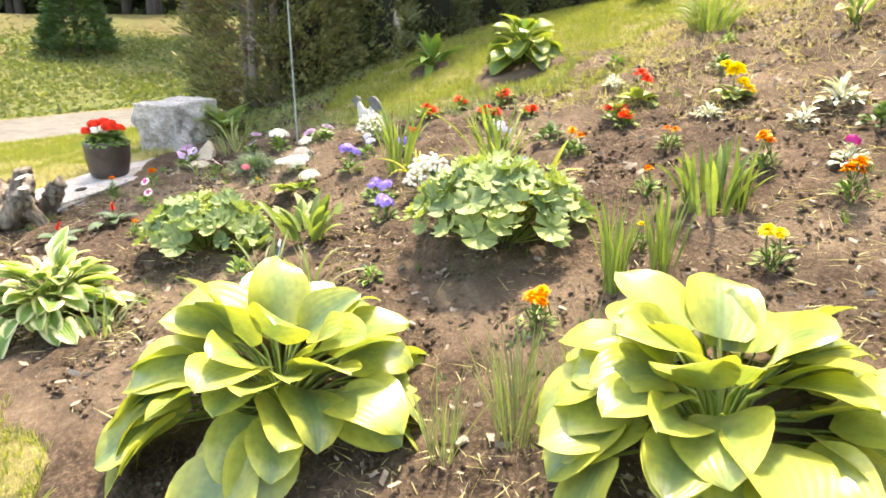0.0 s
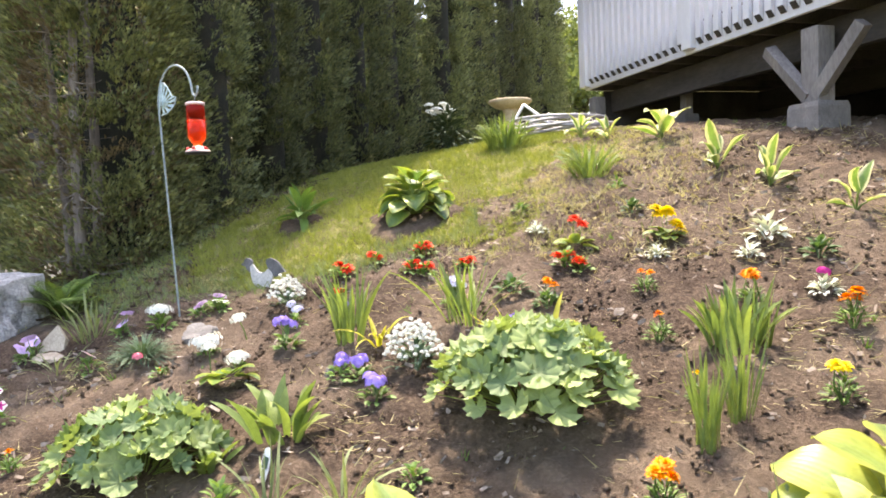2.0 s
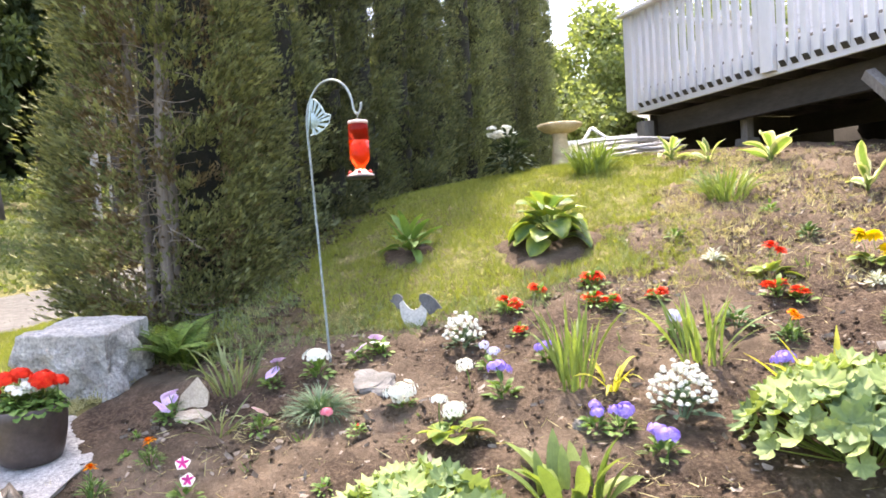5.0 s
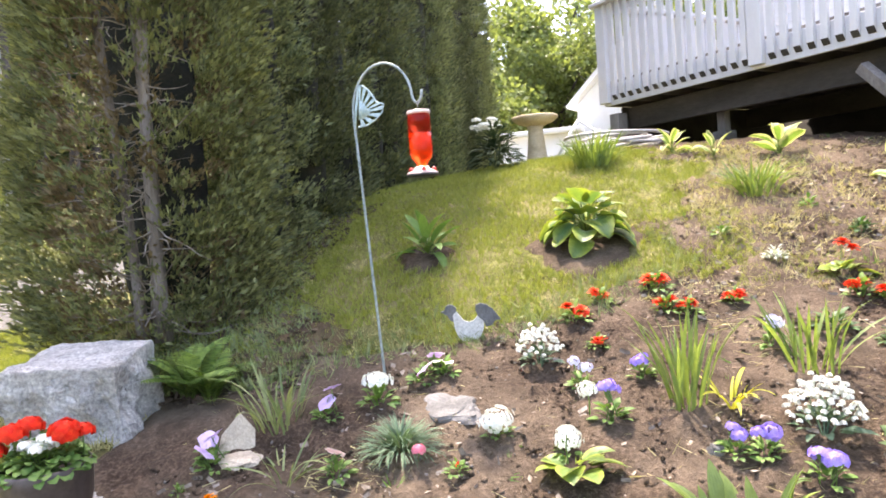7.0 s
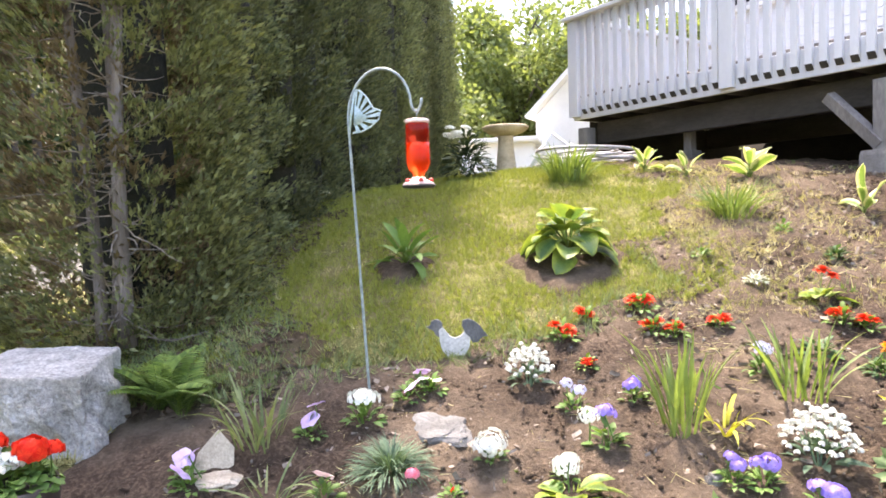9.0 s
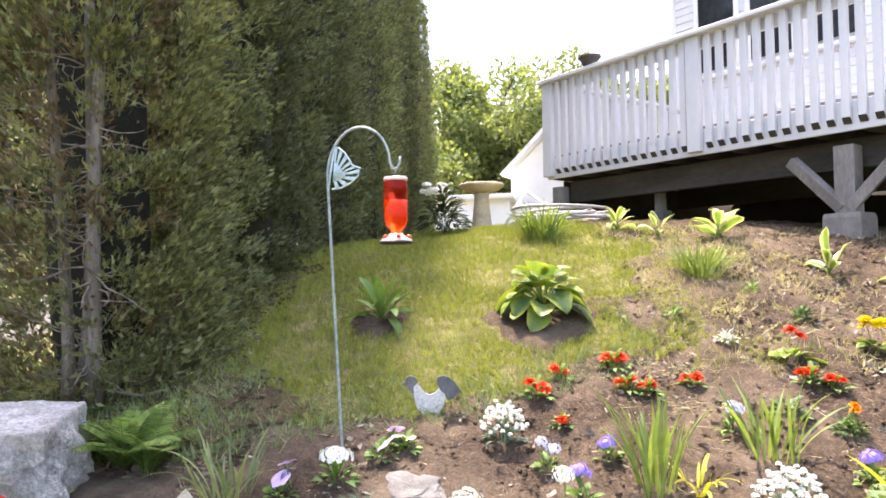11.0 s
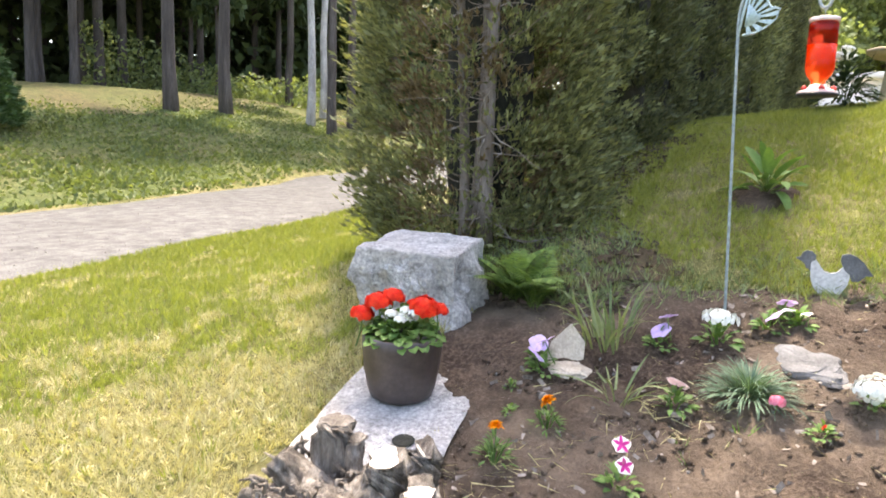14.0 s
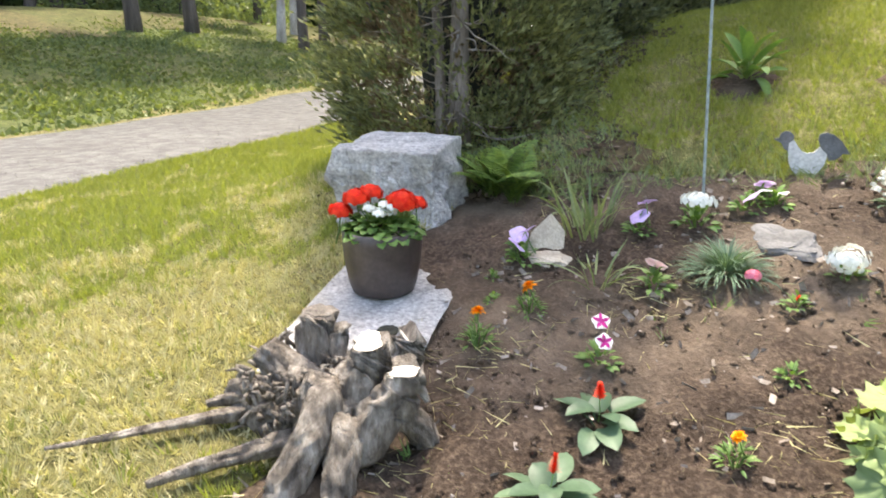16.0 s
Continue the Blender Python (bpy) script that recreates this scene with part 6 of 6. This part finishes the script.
for k in range(9):
    put("white_filler", BLOOMS["lobelia"][0], planter, pose(rnd(-0.05, 0.09), rnd(-0.10, 0.02), rnd(0.33, 0.37)), "small white filler flowers")

# rhododendron by the bird bath
rh = thing("rhododendron", -4.09, 6.95, None, "small dark-leaved rhododendron with white flower trusses", "shrub")
put("foliage", foliage("foliage", M_RHODO, 300, 0.42, 0.50, 0.11, 0.04, "oval", 95, 0.7, -10, 60), rh)
for k in range(9):
    a = k * 2.4
    put("truss", BLOOMS["white_head"][0], rh, pose(0.15 * math.sqrt(k / 9) * math.cos(a) - 0.10, 0.16 * math.sqrt(k / 9) * math.sin(a), rnd(0.42, 0.52), rnd(-20, 20), rnd(-20, 20)) @ Matrix.Scale(rnd(0.8, 1.1), 4), "white flower truss")


# fern by the block
def frond(L, seed):
    random.seed(seed)
    mb = Mesh()
    y = z = 0.0
    a = radians(80)
    prev = Vector((0, 0, 0))
    for k in range(22):
        v = k / 22
        a -= 0.062
        cur = prev + Vector((0, math.cos(a), math.sin(a))) * (L / 22)
        tube(mb, (prev, cur), (0.003 * (1 - v * 0.7), 0.003 * (1 - v * 0.75)), 4, False)
        w = L * 0.30 * math.sin(math.pi * (0.12 + 0.86 * v)) ** 0.8
        for sg in (-1, 1):
            p, f, uv = leaf(w, w * 0.20, 0.5, 0.1, 4, 2, "oval")
            mb.add(p, f, Matrix.Translation(cur) @ pose(0, 0, 0, math.degrees(a) * 0.5, 0, -sg * 68), uv)
        prev = cur
    return mb.data("frond", M_FERN)


FROND = [frond(0.38, 1), frond(0.32, 2)]
for x, y, n, s in ((-5.36, 3.00, 14, 1.0), (-5.22, 2.95, 9, 0.75)):
    p = thing("fern", x, y, None, "bright green fern beside the granite block", "fern", "ferns by the block")
    for k in range(n):
        put("frond", FROND[k % 2], p, pose(0, 0, 0, 0, 0, 360 * k / n + rnd(-14, 14)) @ pose(0, 0.02, 0, rnd(-18, 22), 0, 0) @ Matrix.Scale(s * rnd(0.75, 1.1), 4))

# young spruce across the driveway
def conifer(x, y, h, r, seed):
    p = thing("young_spruce", x, y, None, "young dark green spruce across the driveway", "tree")
    rs = np.random.RandomState(seed)
    n = 9000
    t = rs.rand(n)
    ang = rs.rand(n) * 6.283
    tier = 0.75 + 0.25 * ((t * 11) % 1)
    R = r * (1 - t) * tier * (1 - 0.5 * rs.rand(n) ** 2)
    P = np.stack([R * np.cos(ang), R * np.sin(ang), 0.1 + t * h], -1)
    D = np.stack([np.cos(ang), np.sin(ang), 0.1 + 0 * t], -1) + rs.normal(size=(n, 3)) * 0.3
    put("crown", scatter_mesh("crown", M_DARKFOL, P, D, 0.10 + 0.08 * rs.rand(n), SPRAY), p)
    mb = Mesh()
    tube(mb, ((0, 0, -0.2), (0, 0, h * 0.9)), (0.07, 0.02), 8)
    part("trunk", mb, M_PINEBARK, p)


conifer(-17.6, 6.1, 2.6, 0.95, 5)


# ---- grass and litter ----
def stuff(name, data, label, category):
    return tagged(new(name, data), label, category, kind="stuff")


def land_points(n, x0, x1, y0, y1, keep, seed, lift=0.0):
    rs = np.random.RandomState(seed)
    x, y = rs.uniform(x0, x1, n), rs.uniform(y0, y1, n)
    k = keep(x, y, rs)
    x, y = x[k], y[k]
    return np.stack([x, y, H_np(x, y) + lift], -1), rs


def patchy(x, y, f, seed):
    return np.sin(f * x + seed) * np.sin(f * 1.3 * y - seed) + 0.6 * np.sin(2.3 * f * x - y * f) * np.sin(1.9 * f * y + x)


def grass(name, n, box, keep, seed, hmin, hmax, wide, mat, label, lie=0.35, leafy=False):
    P, rs = land_points(n, *box, keep, seed, -0.004)
    D = rs.normal(size=P.shape) * lie + np.array([0, 0, 1.0])
    S = hmin + (hmax - hmin) * rs.rand(len(P)) ** 1.5
    tri = ([(a * wide, b, c) for a, b, c in (OVAL if leafy else TUFT)[0]], (OVAL if leafy else TUFT)[1])
    np.random.seed(seed)
    stuff(name, scatter_mesh(name, mat, P, D, S, tri), label, "grass")


def on_hill(x, y, rs):
    return (bed_depth(x, y) < 0.05 * rs.rand(len(x)) + 0.45 * rs.rand(len(x)) ** 3 * (y > 3.9)) & ((litter_depth(x, y) < 0.05) | (rs.rand(len(x)) < 0.12)) & (np.hypot(x + 3.33, (y - 4.3) * 1.1) > 0.34) & (np.hypot(x + 4.39, y - 4.42) > 0.17)


def on_left(x, y, rs):
    return (bed_depth(x, y) < 0.02) & (road_depth(x, y) < 0.05 * rs.rand(len(x))) & ~((np.abs(x + 5.37) < 0.24) & (np.abs(y - 2.0) < 0.6))


def dry(x, y, rs, k):
    n = soft_noise(x, y, 1.1, 4.0) * 0.9 + soft_noise(x, y, 3.4, 7.0) * 0.8 + soft_noise(x, y, 9.0, 2.0) * 0.5
    d = n - 0.02 + 1.5 * np.exp(-((x + 5.95) ** 2) / 0.8 - ((y - 1.5) ** 2) / 2.4) + 0.6 * np.exp(-((x + 2.75) ** 2) / 0.15 - ((y - 4.5) ** 2) / 0.6)
    return (d > 0.28 + 0.45 * rs.rand(len(x))) == k


grass("lawn_grass", 60000, (-5.3, -2.3, 3.2, 8.6), lambda x, y, rs: on_hill(x, y, rs) & dry(x, y, rs, False), 101, 0.025, 0.065, 0.55, M_GRASS, "short yellow-green lawn grass on the slope")
grass("dry_lawn_grass", 60000, (-5.3, -2.3, 3.2, 8.6), lambda x, y, rs: on_hill(x, y, rs) & dry(x, y, rs, True), 102, 0.02, 0.05, 0.45, M_STRAW, "dry straw-coloured grass patches on the slope", 0.9)
grass("side_grass", 120000, (-9.8, -5.1, -1.5, 7.5), lambda x, y, rs: on_left(x, y, rs) & (dry(x, y, rs, False) | (rs.rand(len(x)) < 0.10)), 103, 0.03, 0.075, 0.55, M_GRASS, "sunlit yellow-green lawn grass beside the driveway")
grass("dry_side_grass", 170000, (-8.6, -5.1, -1.2, 6.5), lambda x, y, rs: on_left(x, y, rs) & dry(x, y, rs, True), 104, 0.025, 0.07, 0.5, M_STRAW, "dry straw-coloured lawn grass beside the stump", 0.9)
grass("front_grass", 26000, (-5.2, 1.4, -0.6, 1.0), lambda x, y, rs: bed_depth(x, y) < 0.03, 105, 0.03, 0.07, 0.5, M_GRASS, "lawn grass along the bed's front")
grass("edge_grass", 5200, (-5.2, -2.2, 3.0, 4.4), lambda x, y, rs: np.abs(bed_depth(x, y)) < 0.09 + 0.1 * rs.rand(len(x)), 106, 0.05, 0.12, 0.35, M_PALEBLADE, "longer ragged grass along the bed's back edge", 0.7)
grass("bed_weeds", 2600, (-5.1, 1.4, 0.9, 6.4), lambda x, y, rs: (bed_depth(x, y) > 0.05) & (patchy(x, y, 3.0, 4.0) > 0.75), 107, 0.03, 0.08, 0.6, M_FOLIAGE, "sparse small weeds in the soil", 0.6)
grass("verge_grass", 150000, (-22, -12.3, -2, 17), lambda x, y, rs: (road_depth(x, y) < -0.05) & (rs.rand(len(x)) < np.clip((x + 22) / 3.0, 0.06, 1)) & (rs.rand(len(x)) < 0.35 + ease(0.2, 1.6, -12.6 - 0.14 * (y - 3) - x)), 108, 0.035, 0.13, 1.3, M_SHRUB, "rough green ground cover across the driveway", 1.0, True)
grass("bed_stray_grass", 26000, (-3.0, -1.2, 3.7, 6.8), lambda x, y, rs: (bed_depth(x, y) > -0.1) & (rs.rand(len(x)) < np.exp(-((x + 2.6) ** 2) / 0.22)) & (soft_noise(x, y, 2.6, 3.0) + 0.5 * soft_noise(x, y, 7.0, 5.0) > -0.05), 111, 0.025, 0.06, 0.45, M_GRASS, "stray lawn grass thinning out into the bed", 0.6)
grass("bed_thatch", 24000, (-3.1, -0.8, 3.6, 6.6), lambda x, y, rs: (bed_depth(x, y) > -0.1) & (rs.rand(len(x)) < np.exp(-((x + 2.2) ** 2) / 0.5 - ((y - 4.8) ** 2) / 1.8) * (0.35 + 0.9 * (soft_noise(x, y, 2.0, 9.0) > -0.05))), 110, 0.03, 0.08, 0.35, M_STRAW, "thin dry thatch between lawn and bed", 1.1)
grass("shade_weeds", 4200, (-6.3, -4.9, 3.0, 4.6), lambda x, y, rs: litter_depth(x, y) > -0.1, 109, 0.03, 0.10, 0.8, M_PALEBLADE, "sparse weeds in the hedge's shade", 0.8)

OCTA = (((0.5, 0, 0), (-0.5, 0.1, 0), (0, 0.6, 0.1), (0.1, -0.5, 0), (0, 0, 0.45), (0, 0.1, -0.45)),
        ((0, 2, 4), (2, 1, 4), (1, 3, 4), (3, 0, 4), (2, 0, 5), (1, 2, 5), (3, 1, 5), (0, 3, 5)))


def debris(name, n, smin, smax, power, mat, label, seed, shape=OCTA, flat=False, box=(-5.2, 1.2, 0.8, 6.3), keep=None, lift=0.006):
    P, rs = land_points(n, *box, keep or (lambda x, y, r: bed_depth(x, y) > 0.02), seed, lift)
    D = rs.normal(size=P.shape)
    if flat:
        D[:, 2] = D[:, 2] * 0.22 + 0.12
    S = smin + (smax - smin) * rs.rand(len(P)) ** power
    np.random.seed(seed)
    stuff(name, scatter_mesh(name, mat, P, D, S, shape), label, "debris")


STRAW = ([(a * 0.05, b, c) for a, b, c in BLADE[0]], BLADE[1])
CHIP = ([(-0.22, 0, 0), (0.22, 0, 0), (0.2, 1, 0.04), (-0.2, 1, 0)], ((0, 1, 2), (0, 2, 3)))
debris("soil_clods", 24000, 0.006, 0.034, 2.6, M_SOIL, "loose clods of dry brown soil", 201)
debris("bark_chips", 9000, 0.010, 0.05, 2.0, M_TWIG, "scattered brown bark chips and twigs", 202, CHIP, True)
debris("straw_bits", 30000, 0.025, 0.11, 1.6, M_STRAW, "scattered pale dry straw on the soil", 203, STRAW, True, keep=lambda x, y, r: (bed_depth(x, y) > 0.02) & (r.rand(len(x)) < 0.12 + 0.9 * (soft_noise(x, y, 1.7, 6.0) + 0.4 * soft_noise(x, y, 5.0, 2.0) > 0.12)))
debris("pebbles", 1500, 0.006, 0.022, 2.5, M_STONE, "small pale pebbles in the soil", 204)
debris("hedge_litter", 8000, 0.012, 0.05, 1.8, M_DEAD, "dead twigs and needles under the hedge", 205, CHIP, True, (-6.5, -4.8, 2.9, 6.0), lambda x, y, r: litter_depth(x, y) > -0.15, 0.02)
debris("road_gravel", 9000, 0.006, 0.022, 2.5, M_STONE, "loose gravel on the driveway", 206, OCTA, False, (-14, -8.5, -1, 12), lambda x, y, r: road_depth(x, y) > 0.05, 0.012)

# the thicket that closes the wood behind its trunks
rs = np.random.RandomState(9)
n = 130000
ang, dist = np.radians(rs.uniform(24, 100, n)), rs.uniform(32, 56, n)
x, y = CAM_E[0] - dist * np.sin(ang), CAM_E[1] + dist * np.cos(ang)
z = H_np(x, y) + 15 * rs.rand(n) ** 1.25
np.random.seed(9)
stuff("wood_thicket", scatter_mesh("wood_thicket", M_PINE, np.stack([x, y, z], -1), rs.normal(size=(n, 3)), 0.3 + 0.5 * rs.rand(n), OVAL), "dark dense foliage deep in the wood", "thicket")
n = 36000
ang, dist = np.radians(rs.uniform(30, 75, n)), rs.uniform(25, 36, n)
x, y = CAM_E[0] - dist * np.sin(ang), CAM_E[1] + dist * np.cos(ang)
k = (np.sin(9 * ang) > 0.2)
x, y = x[k], y[k]
stuff("wood_undergrowth", scatter_mesh("wood_undergrowth", M_TREELEAF, np.stack([x, y, H_np(x, y) + (0.9 + 1.6 * np.sin(7 * np.arctan2(x, y)) ** 2) * rs.rand(len(x)) ** 1.6], -1), rs.normal(size=(len(x), 3)), 0.10 + 0.14 * rs.rand(len(x)), OVAL), "light green saplings in gaps of the wood", "undergrowth")
